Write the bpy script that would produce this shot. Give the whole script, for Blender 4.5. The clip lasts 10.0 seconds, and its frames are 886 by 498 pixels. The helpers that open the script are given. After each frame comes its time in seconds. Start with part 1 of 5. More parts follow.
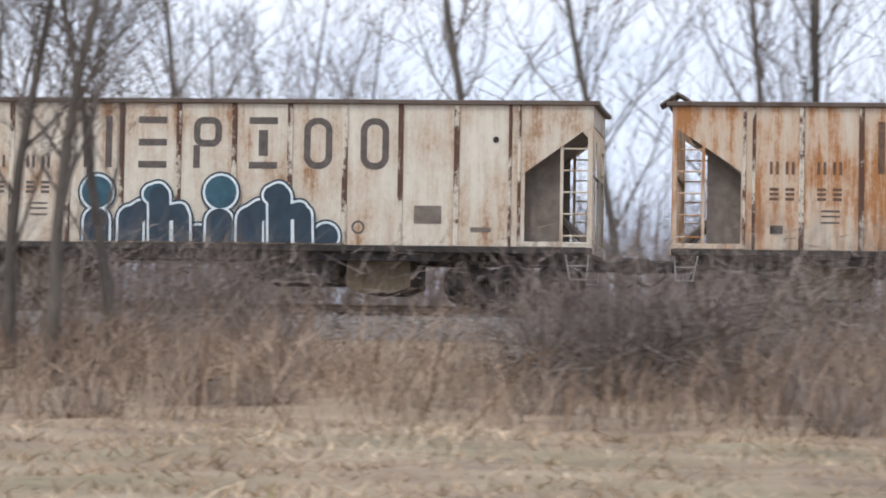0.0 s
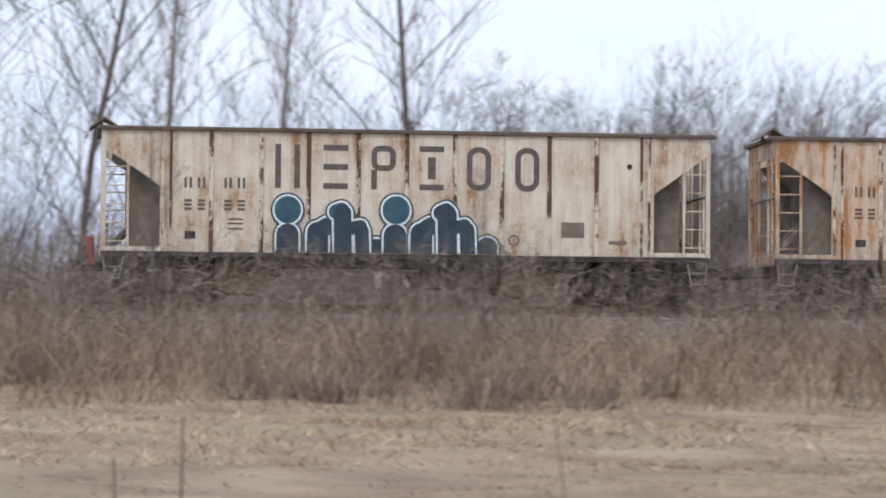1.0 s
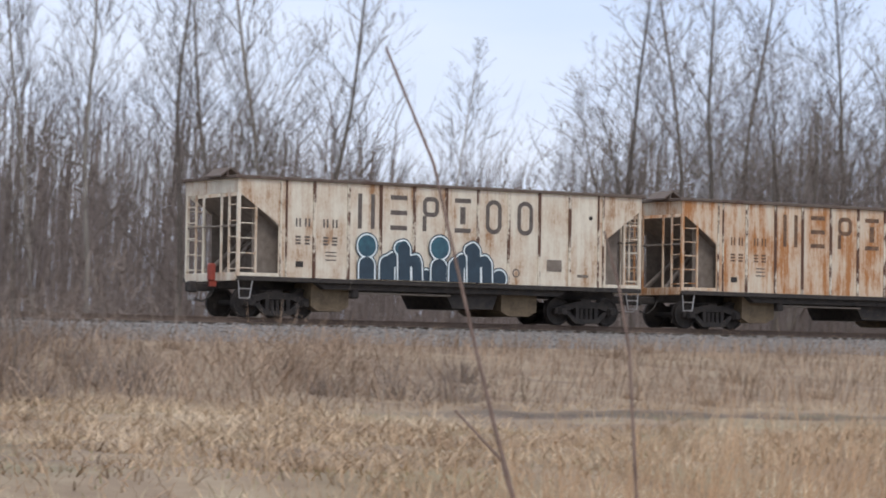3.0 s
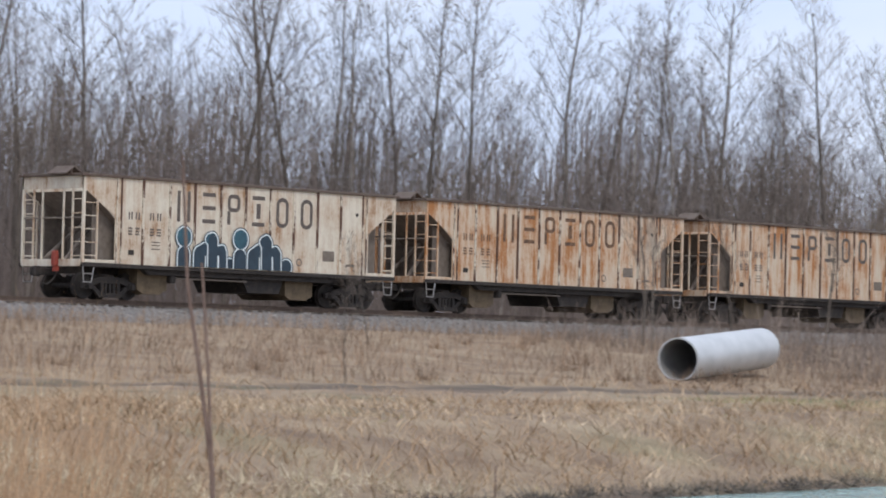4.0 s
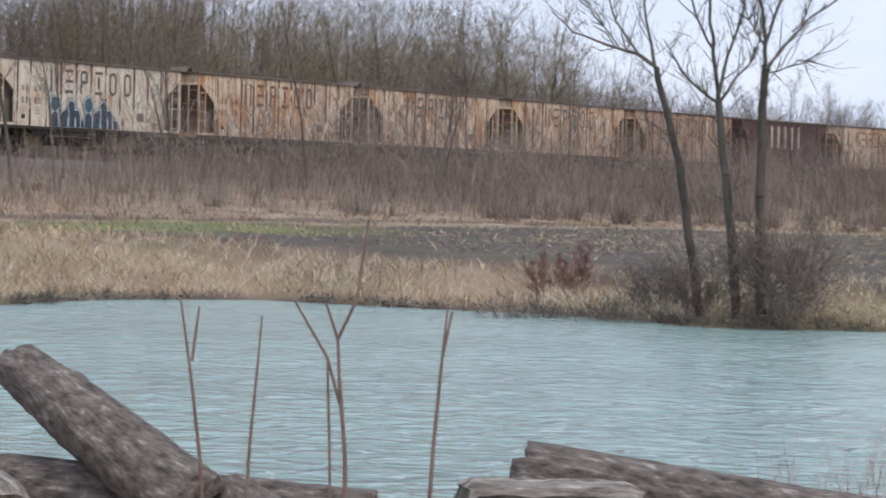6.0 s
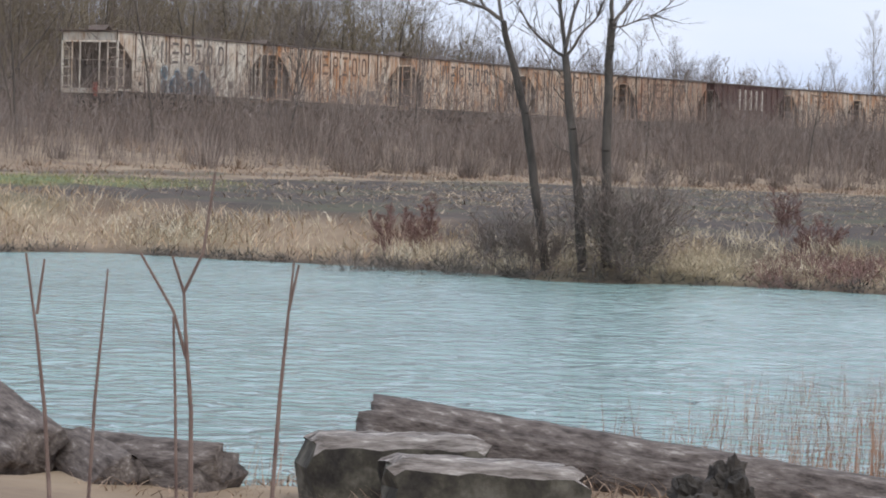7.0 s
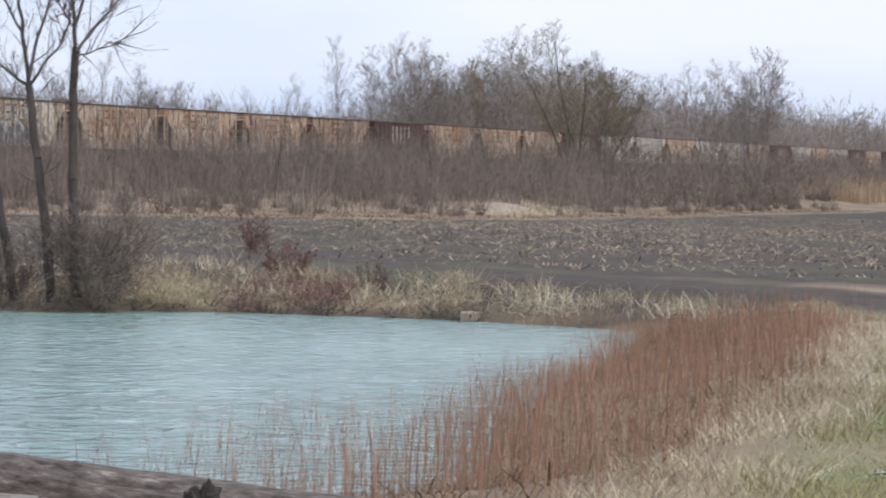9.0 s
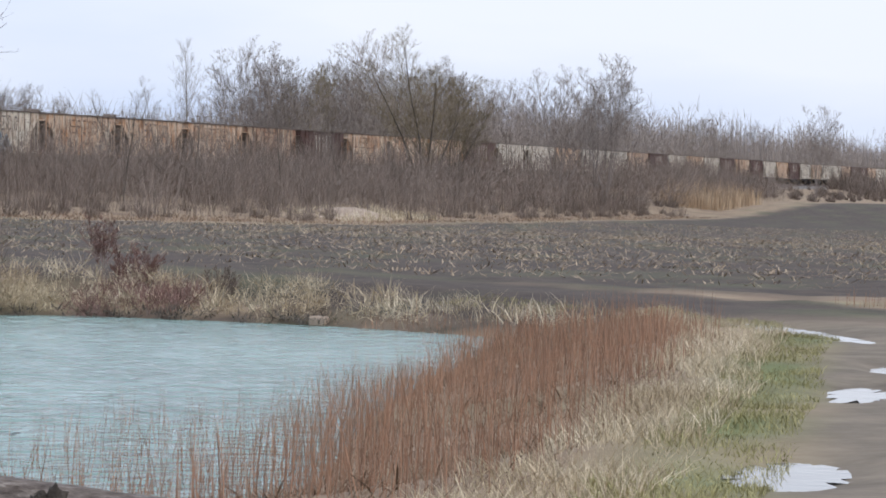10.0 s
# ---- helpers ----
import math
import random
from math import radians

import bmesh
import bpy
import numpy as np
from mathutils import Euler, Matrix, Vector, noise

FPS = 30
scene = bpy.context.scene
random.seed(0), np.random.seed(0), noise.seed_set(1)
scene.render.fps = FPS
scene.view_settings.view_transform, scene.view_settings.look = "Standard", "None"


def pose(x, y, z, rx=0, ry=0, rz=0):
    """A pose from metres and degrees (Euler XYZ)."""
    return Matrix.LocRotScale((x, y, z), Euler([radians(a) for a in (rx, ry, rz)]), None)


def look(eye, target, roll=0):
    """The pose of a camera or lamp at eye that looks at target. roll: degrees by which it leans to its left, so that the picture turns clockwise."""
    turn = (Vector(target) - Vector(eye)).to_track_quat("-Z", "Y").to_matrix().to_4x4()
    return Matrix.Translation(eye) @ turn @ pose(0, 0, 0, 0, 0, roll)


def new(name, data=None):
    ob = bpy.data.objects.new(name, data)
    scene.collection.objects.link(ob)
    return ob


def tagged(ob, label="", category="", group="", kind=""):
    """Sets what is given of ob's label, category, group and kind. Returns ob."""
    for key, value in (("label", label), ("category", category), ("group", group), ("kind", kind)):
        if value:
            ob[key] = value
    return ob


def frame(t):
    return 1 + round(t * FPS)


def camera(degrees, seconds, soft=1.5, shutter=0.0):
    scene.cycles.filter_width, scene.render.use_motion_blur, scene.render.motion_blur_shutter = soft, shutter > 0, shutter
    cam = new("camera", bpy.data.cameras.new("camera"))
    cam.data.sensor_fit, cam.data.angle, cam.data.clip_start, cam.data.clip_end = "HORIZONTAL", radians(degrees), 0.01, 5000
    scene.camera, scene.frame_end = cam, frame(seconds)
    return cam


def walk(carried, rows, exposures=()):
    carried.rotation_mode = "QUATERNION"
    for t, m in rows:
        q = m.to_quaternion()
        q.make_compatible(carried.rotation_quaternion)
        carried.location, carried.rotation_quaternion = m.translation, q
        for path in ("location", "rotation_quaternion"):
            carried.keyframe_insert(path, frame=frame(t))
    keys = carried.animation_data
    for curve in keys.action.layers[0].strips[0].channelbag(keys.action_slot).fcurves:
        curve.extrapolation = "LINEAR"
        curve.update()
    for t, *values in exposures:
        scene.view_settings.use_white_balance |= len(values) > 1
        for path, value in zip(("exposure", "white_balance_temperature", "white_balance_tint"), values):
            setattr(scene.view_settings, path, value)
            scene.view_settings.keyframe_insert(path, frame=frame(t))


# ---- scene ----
# ---- camera ----
EYE_Z = 2.2
# seconds, metres gone forward from the stand, bearing from +y towards +x, pitch, roll
VIEW = [
    (0.0, 17.56, -6.938, 2.466, 0.991),
    (0.2, 15.40, -4.243, 2.469, 0.940),
    (0.4, 13.30, -2.152, 2.437, 1.077),
    (0.6, 10.93, -0.281, 2.410, 0.897),
    (0.8, 8.61, 2.661, 2.375, 0.509),
    (1.0, 6.18, 6.157, 2.241, 0.480),
    (1.2, 3.65, 8.940, 2.150, 0.644),
    (1.5, 0.00, 12.687, 2.136, 0.418),
    (2.0, 0.00, 19.593, 2.212, 0.517),
    (2.2, 0.00, 23.101, 2.211, 0.333),
    (3.3, 0.00, 35.796, 2.296, 1.031),
    (3.5, 0.00, 38.565, 2.290, 0.930),
    (3.9, 0.00, 44.672, 2.053, 0.891),
    (4.0, 0.00, 45.720, 1.926, 1.396),
    (4.5, 0.00, 50.000, 0.820, 1.382),
    (5.0, 0.00, 53.882, 0.521, 1.054),
    (5.5, 0.00, 57.937, -0.014, 1.459),
    (6.0, 0.00, 61.579, -0.817, 1.323),
    (6.2, 0.00, 62.629, -1.070, 1.386),
    (7.3, 0.00, 65.856, -1.692, 1.629),
    (7.5, 0.00, 67.679, -1.569, 1.569),
    (8.0, 0.00, 69.607, -1.579, 0.970),
    (8.5, 0.00, 71.186, -1.389, 0.883),
    (9.0, 0.00, 73.511, -0.952, 0.337),
    (9.5, 0.00, 76.077, -0.823, 0.850),
    (10.0, 0.00, 76.142, -0.846, 0.655),
]


def view_pose(ahead, bearing, pitch, roll):
    a, e = radians(bearing), radians(pitch)
    eye = Vector((ahead * math.sin(a), ahead * math.cos(a), EYE_Z))
    way = Vector((math.sin(a) * math.cos(e), math.cos(a) * math.cos(e), math.sin(e)))
    return look(eye, eye + 50 * way, roll)


cam = camera(15.367, 10.0, soft=1.8, shutter=0.15)
walk(cam, [(r[0], view_pose(*r[1:])) for r in VIEW], [(0.0, 0.45), (2.0, 0.25), (3.5, 0.27), (5.5, 0.28), (8.0, 0.28), (10.0, 0.22)])

# ---- light: an overcast day, a broad pale sun high behind the camera ----
SUN_EL, SUN_AZ = 56.0, 205.0
world = bpy.data.worlds.new("overcast_sky")
scene.world = world
world.use_nodes = True
wn, wl = world.node_tree.nodes, world.node_tree.links
sky = wn.new("ShaderNodeTexSky")
sky.sky_type, sky.sun_disc = "NISHITA", False
sky.sun_elevation, sky.sun_rotation = radians(SUN_EL), radians(SUN_AZ)
sky.air_density, sky.dust_density = 1.0, 4.0
dim = wn.new("ShaderNodeVectorMath")
dim.operation = "SCALE"
dim.inputs["Scale"].default_value = 0.10
cloud = wn.new("ShaderNodeTexNoise")
cloud.inputs["Scale"].default_value = 2.2
cloud.inputs["Detail"].default_value = 6
stretch = wn.new("ShaderNodeMapping")
stretch.inputs["Scale"].default_value = (1, 1, 5)
coord = wn.new("ShaderNodeTexCoord")
veil = wn.new("ShaderNodeValToRGB")
veil.color_ramp.elements[0].position, veil.color_ramp.elements[0].color = 0.35, (0.63, 0.74, 0.98, 1)
veil.color_ramp.elements[1].position, veil.color_ramp.elements[1].color = 0.62, (0.86, 0.91, 1.04, 1)
blend = wn.new("ShaderNodeMix")
blend.data_type = "RGBA"
blend.inputs["Factor"].default_value = 0.85
wl.new(sky.outputs["Color"], dim.inputs[0])
wl.new(coord.outputs["Generated"], stretch.inputs["Vector"])
wl.new(stretch.outputs["Vector"], cloud.inputs["Vector"])
wl.new(cloud.outputs["Fac"], veil.inputs["Fac"])
wl.new(dim.outputs["Vector"], blend.inputs["A"])
wl.new(veil.outputs["Color"], blend.inputs["B"])
wl.new(blend.outputs["Result"], wn["Background"].inputs["Color"])
wn["Background"].inputs["Strength"].default_value = 1.0
sun = new("sun", bpy.data.lights.new("sun", "SUN"))
sun.data.energy, sun.data.angle, sun.data.color = 1.0, radians(14), (1.0, 0.97, 0.93)
# the sun stands on the camera's side of the track
sun.matrix_world = look((0, 0, 60), (0 + 30 * math.sin(radians(25)), 30 * math.cos(radians(25)), 60 - 30 * math.tan(radians(SUN_EL))))


# ---- materials ----
def material(name, stops, scale=3.0, stretch_by=(1, 1, 1), rough=0.8, metal=0.0, bump=0.2, bump_scale=30.0, island=0.0, per_object=0.0, detail=6.0, mask=None):
    """stops: (position, colour) of a noise ramp; mask: list of (attribute channel, stops, scale) mixed over it."""
    m = bpy.data.materials.new(name)
    m.use_nodes = True
    n, l = m.node_tree.nodes, m.node_tree.links
    b = n["Principled BSDF"]
    b.inputs["Roughness"].default_value, b.inputs["Metallic"].default_value = rough, metal
    tc = n.new("ShaderNodeTexCoord")
    mp = n.new("ShaderNodeMapping")
    mp.inputs["Scale"].default_value = stretch_by
    l.new(tc.outputs["Object"], mp.inputs["Vector"])

    def ramp(stop_list, sc):
        t = n.new("ShaderNodeTexNoise")
        t.inputs["Scale"].default_value, t.inputs["Detail"].default_value = sc, detail
        t.inputs["Roughness"].default_value = 0.65
        l.new(mp.outputs["Vector"], t.inputs["Vector"])
        r = n.new("ShaderNodeValToRGB")
        while len(r.color_ramp.elements) < len(stop_list):
            r.color_ramp.elements.new(0.5)
        for e, (at, c) in zip(r.color_ramp.elements, stop_list):
            e.position, e.color = at, (*c, 1)
        l.new(t.outputs["Fac"], r.inputs["Fac"])
        return r.outputs["Color"]

    col = ramp(stops, scale)
    if mask:
        at = n.new("ShaderNodeAttribute")
        at.attribute_name = "mask"
        sep = n.new("ShaderNodeSeparateColor")
        l.new(at.outputs["Color"], sep.inputs["Color"])
        for ch, st, sc in mask:
            mx = n.new("ShaderNodeMix")
            mx.data_type = "RGBA"
            l.new(sep.outputs[ch], mx.inputs["Factor"])
            l.new(col, mx.inputs["A"])
            l.new(ramp(st, sc), mx.inputs["B"])
            col = mx.outputs["Result"]
    if island or per_object:
        src = n.new("ShaderNodeNewGeometry").outputs["Random Per Island"] if island else n.new("ShaderNodeObjectInfo").outputs["Random"]
        amount = island or per_object
        mr = n.new("ShaderNodeMapRange")
        mr.inputs["To Min"].default_value, mr.inputs["To Max"].default_value = 1 - amount, 1 + amount
        l.new(src, mr.inputs["Value"])
        hs = n.new("ShaderNodeHueSaturation")
        l.new(mr.outputs["Result"], hs.inputs["Value"])
        l.new(col, hs.inputs["Color"])
        col = hs.outputs["Color"]
    l.new(col, b.inputs["Base Color"])
    if bump:
        t = n.new("ShaderNodeTexNoise")
        t.inputs["Scale"].default_value, t.inputs["Detail"].default_value = bump_scale, 4
        l.new(mp.outputs["Vector"], t.inputs["Vector"])
        bp = n.new("ShaderNodeBump")
        bp.inputs["Strength"].default_value = bump
        bp.inputs["Distance"].default_value = 0.02
        l.new(t.outputs["Fac"], bp.inputs["Height"])
        l.new(bp.outputs["Normal"], b.inputs["Normal"])
    return m


def car_paint(name, paint, rust, start, width, streak=0.5):
    """Old car paint: chalky coat, with rust that runs down in streaks and breaks through in blotches."""
    m = bpy.data.materials.new(name)
    m.use_nodes = True
    n, l = m.node_tree.nodes, m.node_tree.links
    b = n["Principled BSDF"]
    b.inputs["Roughness"].default_value = 0.7
    tc = n.new("ShaderNodeTexCoord")
    oi = n.new("ShaderNodeObjectInfo")
    shift = n.new("ShaderNodeVectorMath")
    shift.operation = "ADD"
    l.new(tc.outputs["Object"], shift.inputs[0])
    rnd = n.new("ShaderNodeMath")
    rnd.operation = "MULTIPLY"
    rnd.inputs[1].default_value = 37.0
    l.new(oi.outputs["Random"], rnd.inputs[0])
    l.new(rnd.outputs[0], shift.inputs[1])

    def noise_at(scale, by, det=6.0):
        mp = n.new("ShaderNodeMapping")
        mp.inputs["Scale"].default_value = by
        l.new(shift.outputs[0], mp.inputs["Vector"])
        t = n.new("ShaderNodeTexNoise")
        t.inputs["Scale"].default_value, t.inputs["Detail"].default_value, t.inputs["Roughness"].default_value = scale, det, 0.7
        l.new(mp.outputs["Vector"], t.inputs["Vector"])
        return t.outputs["Fac"]

    blot, run, fine = noise_at(0.9, (1, 1, 0.7)), noise_at(2.4, (1.6, 1.6, 0.14), 4.0), noise_at(14, (1, 1, 0.8))
    mix = n.new("ShaderNodeMix")
    mix.inputs["Factor"].default_value = streak
    l.new(blot, mix.inputs["A"])
    l.new(run, mix.inputs["B"])
    mix2 = n.new("ShaderNodeMix")
    mix2.inputs["Factor"].default_value = 0.13
    l.new(mix.outputs["Result"], mix2.inputs["A"])
    l.new(fine, mix2.inputs["B"])
    r = n.new("ShaderNodeValToRGB")
    for _ in range(2):
        r.color_ramp.elements.new(0.5)
    stain = tuple(0.55 * p + 0.45 * q for p, q in zip(paint, rust))
    dirty = tuple(0.86 * p for p in paint)
    for e, (at, c) in zip(r.color_ramp.elements, ((start - 0.12, paint), (start, dirty), (start + width * 0.5, stain), (start + width, rust))):
        e.position, e.color = at, (*c, 1)
    l.new(mix2.outputs["Result"], r.inputs["Fac"])
    l.new(r.outputs["Color"], b.inputs["Base Color"])
    bp = n.new("ShaderNodeBump")
    bp.inputs["Strength"].default_value, bp.inputs["Distance"].default_value = 0.35, 0.01
    l.new(mix2.outputs["Result"], bp.inputs["Height"])
    l.new(bp.outputs["Normal"], b.inputs["Normal"])
    return m


RUST = (0.22, 0.085, 0.035)
M_CREAM = car_paint("cream_paint", (0.78, 0.71, 0.58), (0.33, 0.17, 0.075), 0.455, 0.16, 0.4)
M_RUSTY = car_paint("rusty_cream_paint", (0.73, 0.63, 0.49), (0.4, 0.17, 0.055), 0.41, 0.16, 0.55)
M_WORN = car_paint("worn_rusty_paint", (0.52, 0.40, 0.28), (0.27, 0.11, 0.05), 0.40, 0.18, 0.6)
M_PALE = car_paint("pale_paint", (0.64, 0.58, 0.48), (0.4, 0.26, 0.16), 0.54, 0.14, 0.6)
M_BROWN = car_paint("oxide_brown_paint", (0.085, 0.035, 0.025), (0.13, 0.06, 0.035), 0.5, 0.2)
M_RIB = car_paint("rust_eaten_paint", (0.74, 0.66, 0.53), (0.1, 0.046, 0.028), 0.45, 0.05, 0.25)
M_RAIL_TOP = car_paint("rusted_edge", (0.15, 0.115, 0.09), (0.08, 0.045, 0.032), 0.45, 0.15)
M_LETTER = material("dark_stencil_paint", [(0.3, (0.075, 0.06, 0.052)), (0.62, (0.14, 0.115, 0.1))], 6, rough=0.7, bump=0.1)
M_LETTER_OLD = material("faded_stencil_paint", [(0.35, (0.085, 0.05, 0.036)), (0.62, (0.2, 0.115, 0.066))], 5, rough=0.8, bump=0.1)
M_NAVY = material("navy_spray", [(0.3, (0.014, 0.028, 0.045)), (0.65, (0.026, 0.052, 0.075))], 3, rough=0.45, bump=0.05)
M_TEAL = material("teal_spray", [(0.35, (0.018, 0.055, 0.085)), (0.62, (0.035, 0.11, 0.145))], 2.5, rough=0.45, bump=0.05)
M_WHITE = material("white_spray", [(0.3, (0.55, 0.66, 0.68)), (0.7, (0.82, 0.85, 0.84))], 4, rough=0.5, bump=0.05)
M_IRON = material("sooty_iron", [(0.3, (0.018, 0.017, 0.017)), (0.7, (0.06, 0.048, 0.04))], 5, rough=0.75, metal=0.2, bump=0.3)
M_DUST = material("dusty_brown_steel", [(0.3, (0.13, 0.105, 0.085)), (0.7, (0.24, 0.2, 0.165))], 4, rough=0.85, bump=0.2)
# tan of the outlet chutes, halved to hold the shade of their recess
M_TAN_SHADED = material("shaded_tan_hopper_steel", [(0.3, (0.09, 0.065, 0.04)), (0.7, (0.19, 0.14, 0.085))], 4, rough=0.85, bump=0.2)
M_RED = material("red_marker_plastic", [(0.3, (0.22, 0.035, 0.022)), (0.7, (0.32, 0.06, 0.035))], 8, rough=0.5, bump=0.0)
M_BRIGHT = material("worn_bright_steel", [(0.3, (0.3, 0.29, 0.28)), (0.7, (0.5, 0.48, 0.46))], 8, rough=0.4, metal=0.7, bump=0.1)
M_RAILSTEEL = material("rusty_rail_steel", [(0.3, (0.09, 0.06, 0.045)), (0.7, (0.17, 0.12, 0.09))], 6, rough=0.6, metal=0.3)
M_TIE = material("creosoted_timber", [(0.3, (0.05, 0.04, 0.033)), (0.7, (0.13, 0.11, 0.09))], 6, (0.3, 4, 4), per_object=0.25)
M_BALLAST = material("grey_ballast", [(0.3, (0.1, 0.09, 0.082)), (0.7, (0.28, 0.26, 0.24))], 9, rough=0.95, bump=1.0, bump_scale=22)
M_STONE = material("ballast_stone", [(0.3, (0.17, 0.16, 0.15)), (0.7, (0.34, 0.32, 0.3))], 9, rough=0.95, island=0.45, bump=0.4)
M_GROUND = material("dead_grass_ground", [(0.3, (0.17, 0.115, 0.075)), (0.5, (0.27, 0.195, 0.125)), (0.7, (0.36, 0.28, 0.185))], 0.5, rough=0.95, bump=0.8, bump_scale=6,
                    mask=[("Red", [(0.3, (0.038, 0.027, 0.02)), (0.68, (0.092, 0.066, 0.049))], 1.5),
                          ("Green", [(0.32, (0.12, 0.095, 0.068)), (0.7, (0.25, 0.205, 0.15))], 1.2),
                          ("Blue", [(0.35, (0.10, 0.13, 0.045)), (0.7, (0.2, 0.22, 0.09))], 1.0)])
M_GRASS = material("dry_grass", [(0.32, (0.25, 0.16, 0.1)), (0.5, (0.42, 0.3, 0.19)), (0.68, (0.6, 0.48, 0.34))], 0.25, rough=0.9, bump=0, island=0.45)
M_GREEN = material("new_grass", [(0.35, (0.2, 0.19, 0.08)), (0.65, (0.38, 0.35, 0.17))], 0.5, rough=0.8, bump=0, island=0.35)
M_WEED = material("tawny_weeds", [(0.35, (0.2, 0.138, 0.095)), (0.65, (0.38, 0.272, 0.19))], 0.25, rough=0.9, bump=0, island=0.45)
M_TAWNY = material("tawny_seed_grass", [(0.35, (0.34, 0.2, 0.11)), (0.65, (0.52, 0.35, 0.21))], 0.8, rough=0.9, bump=0, island=0.35)
M_REED = material("russet_stems", [(0.35, (0.22, 0.115, 0.07)), (0.65, (0.37, 0.215, 0.135))], 0.6, rough=0.85, bump=0, island=0.4)
M_STRAW = material("bleached_straw", [(0.32, (0.36, 0.28, 0.18)), (0.5, (0.54, 0.45, 0.31)), (0.68, (0.7, 0.62, 0.47))], 0.6, rough=0.9, bump=0, island=0.35)
M_REDTWIG = material("red_twigs", [(0.35, (0.17, 0.09, 0.075)), (0.65, (0.28, 0.165, 0.135))], 2, rough=0.8, bump=0, island=0.35)
M_TWIG = material("grey_brown_twigs", [(0.35, (0.15, 0.115, 0.095)), (0.65, (0.29, 0.235, 0.195))], 0.3, rough=0.9, bump=0, island=0.4)
M_STEM = material("brown_stalk", [(0.3, (0.13, 0.085, 0.07)), (0.7, (0.26, 0.185, 0.15))], 9, rough=0.9, bump=0.3)
M_HAZE = material("far_branches", [(0.35, (0.13, 0.104, 0.092)), (0.65, (0.222, 0.182, 0.163))], 0.1, rough=0.95, bump=0, island=0.25)
M_BARK = material("grey_bark", [(0.3, (0.075, 0.062, 0.052)), (0.7, (0.17, 0.145, 0.12))], 6, (1, 1, 0.3), rough=0.95, bump=0.5, per_object=0.3)
M_DARKBARK = material("dark_furrowed_bark", [(0.3, (0.045, 0.036, 0.03)), (0.7, (0.12, 0.1, 0.082))], 7, (1, 1, 0.25), rough=0.95, bump=0.8)
M_PALEBARK = material("pale_bark", [(0.3, (0.2, 0.175, 0.15)), (0.7, (0.36, 0.33, 0.29))], 6, (1, 1, 0.3), rough=0.9, bump=0.4, per_object=0.2)
M_CROWN = material("bare_branches", [(0.3, (0.105, 0.085, 0.073)), (0.7, (0.2, 0.168, 0.143))], 0.5, rough=0.9, bump=0, per_object=0.3)
M_BUDS = material("budding_branches", [(0.3, (0.15, 0.12, 0.075)), (0.7, (0.27, 0.22, 0.14))], 0.5, rough=0.9, bump=0, per_object=0.2)
# distance haze is painted into this paler twig colour
M_FARWOOD_HAZED = material("hazed_far_tree_crowns", [(0.3, (0.2, 0.17, 0.15)), (0.7, (0.31, 0.265, 0.235))], 0.3, rough=0.95, bump=0, per_object=0.25)
M_STALK = material("corn_stubble", [(0.3, (0.26, 0.195, 0.13)), (0.7, (0.56, 0.45, 0.32))], 1.5, rough=0.9, bump=0, island=0.4)
M_LOG = material("weathered_log", [(0.36, (0.05, 0.038, 0.031)), (0.48, (0.12, 0.096, 0.082)), (0.58, (0.17, 0.14, 0.12)), (0.7, (0.38, 0.34, 0.3))], 3.0, (2.6, 7, 7), rough=0.95, bump=1.0, bump_scale=4, detail=10)
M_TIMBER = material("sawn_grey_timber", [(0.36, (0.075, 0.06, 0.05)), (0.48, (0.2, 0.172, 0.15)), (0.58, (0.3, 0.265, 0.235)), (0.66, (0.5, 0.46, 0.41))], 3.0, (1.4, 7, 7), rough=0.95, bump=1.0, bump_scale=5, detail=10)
# moss on the timber sides, darkened further to paint in their shade
M_MOSSY_SHADE = material("shaded_mossy_wood", [(0.36, (0.025, 0.021, 0.018)), (0.5, (0.065, 0.058, 0.043)), (0.68, (0.16, 0.145, 0.115))], 5, rough=0.95, bump=0.9, bump_scale=9)
M_CHAR = material("dark_rotten_wood", [(0.3, (0.02, 0.018, 0.015)), (0.7, (0.075, 0.062, 0.05))], 5, rough=0.95, bump=1.0)
M_PIPE = material("galvanised_pipe", [(0.3, (0.5, 0.52, 0.53)), (0.7, (0.64, 0.655, 0.665))], 1.5, rough=0.42, metal=0.25, bump=0.05)
M_PIPEIN = material("dull_pipe_lining", [(0.3, (0.2, 0.2, 0.2)), (0.7, (0.32, 0.32, 0.31))], 2, rough=0.8)
M_SAND = material("sandy_spoil", [(0.3, (0.26, 0.19, 0.14)), (0.7, (0.5, 0.4, 0.31))], 1.5, rough=0.95, bump=0.6)


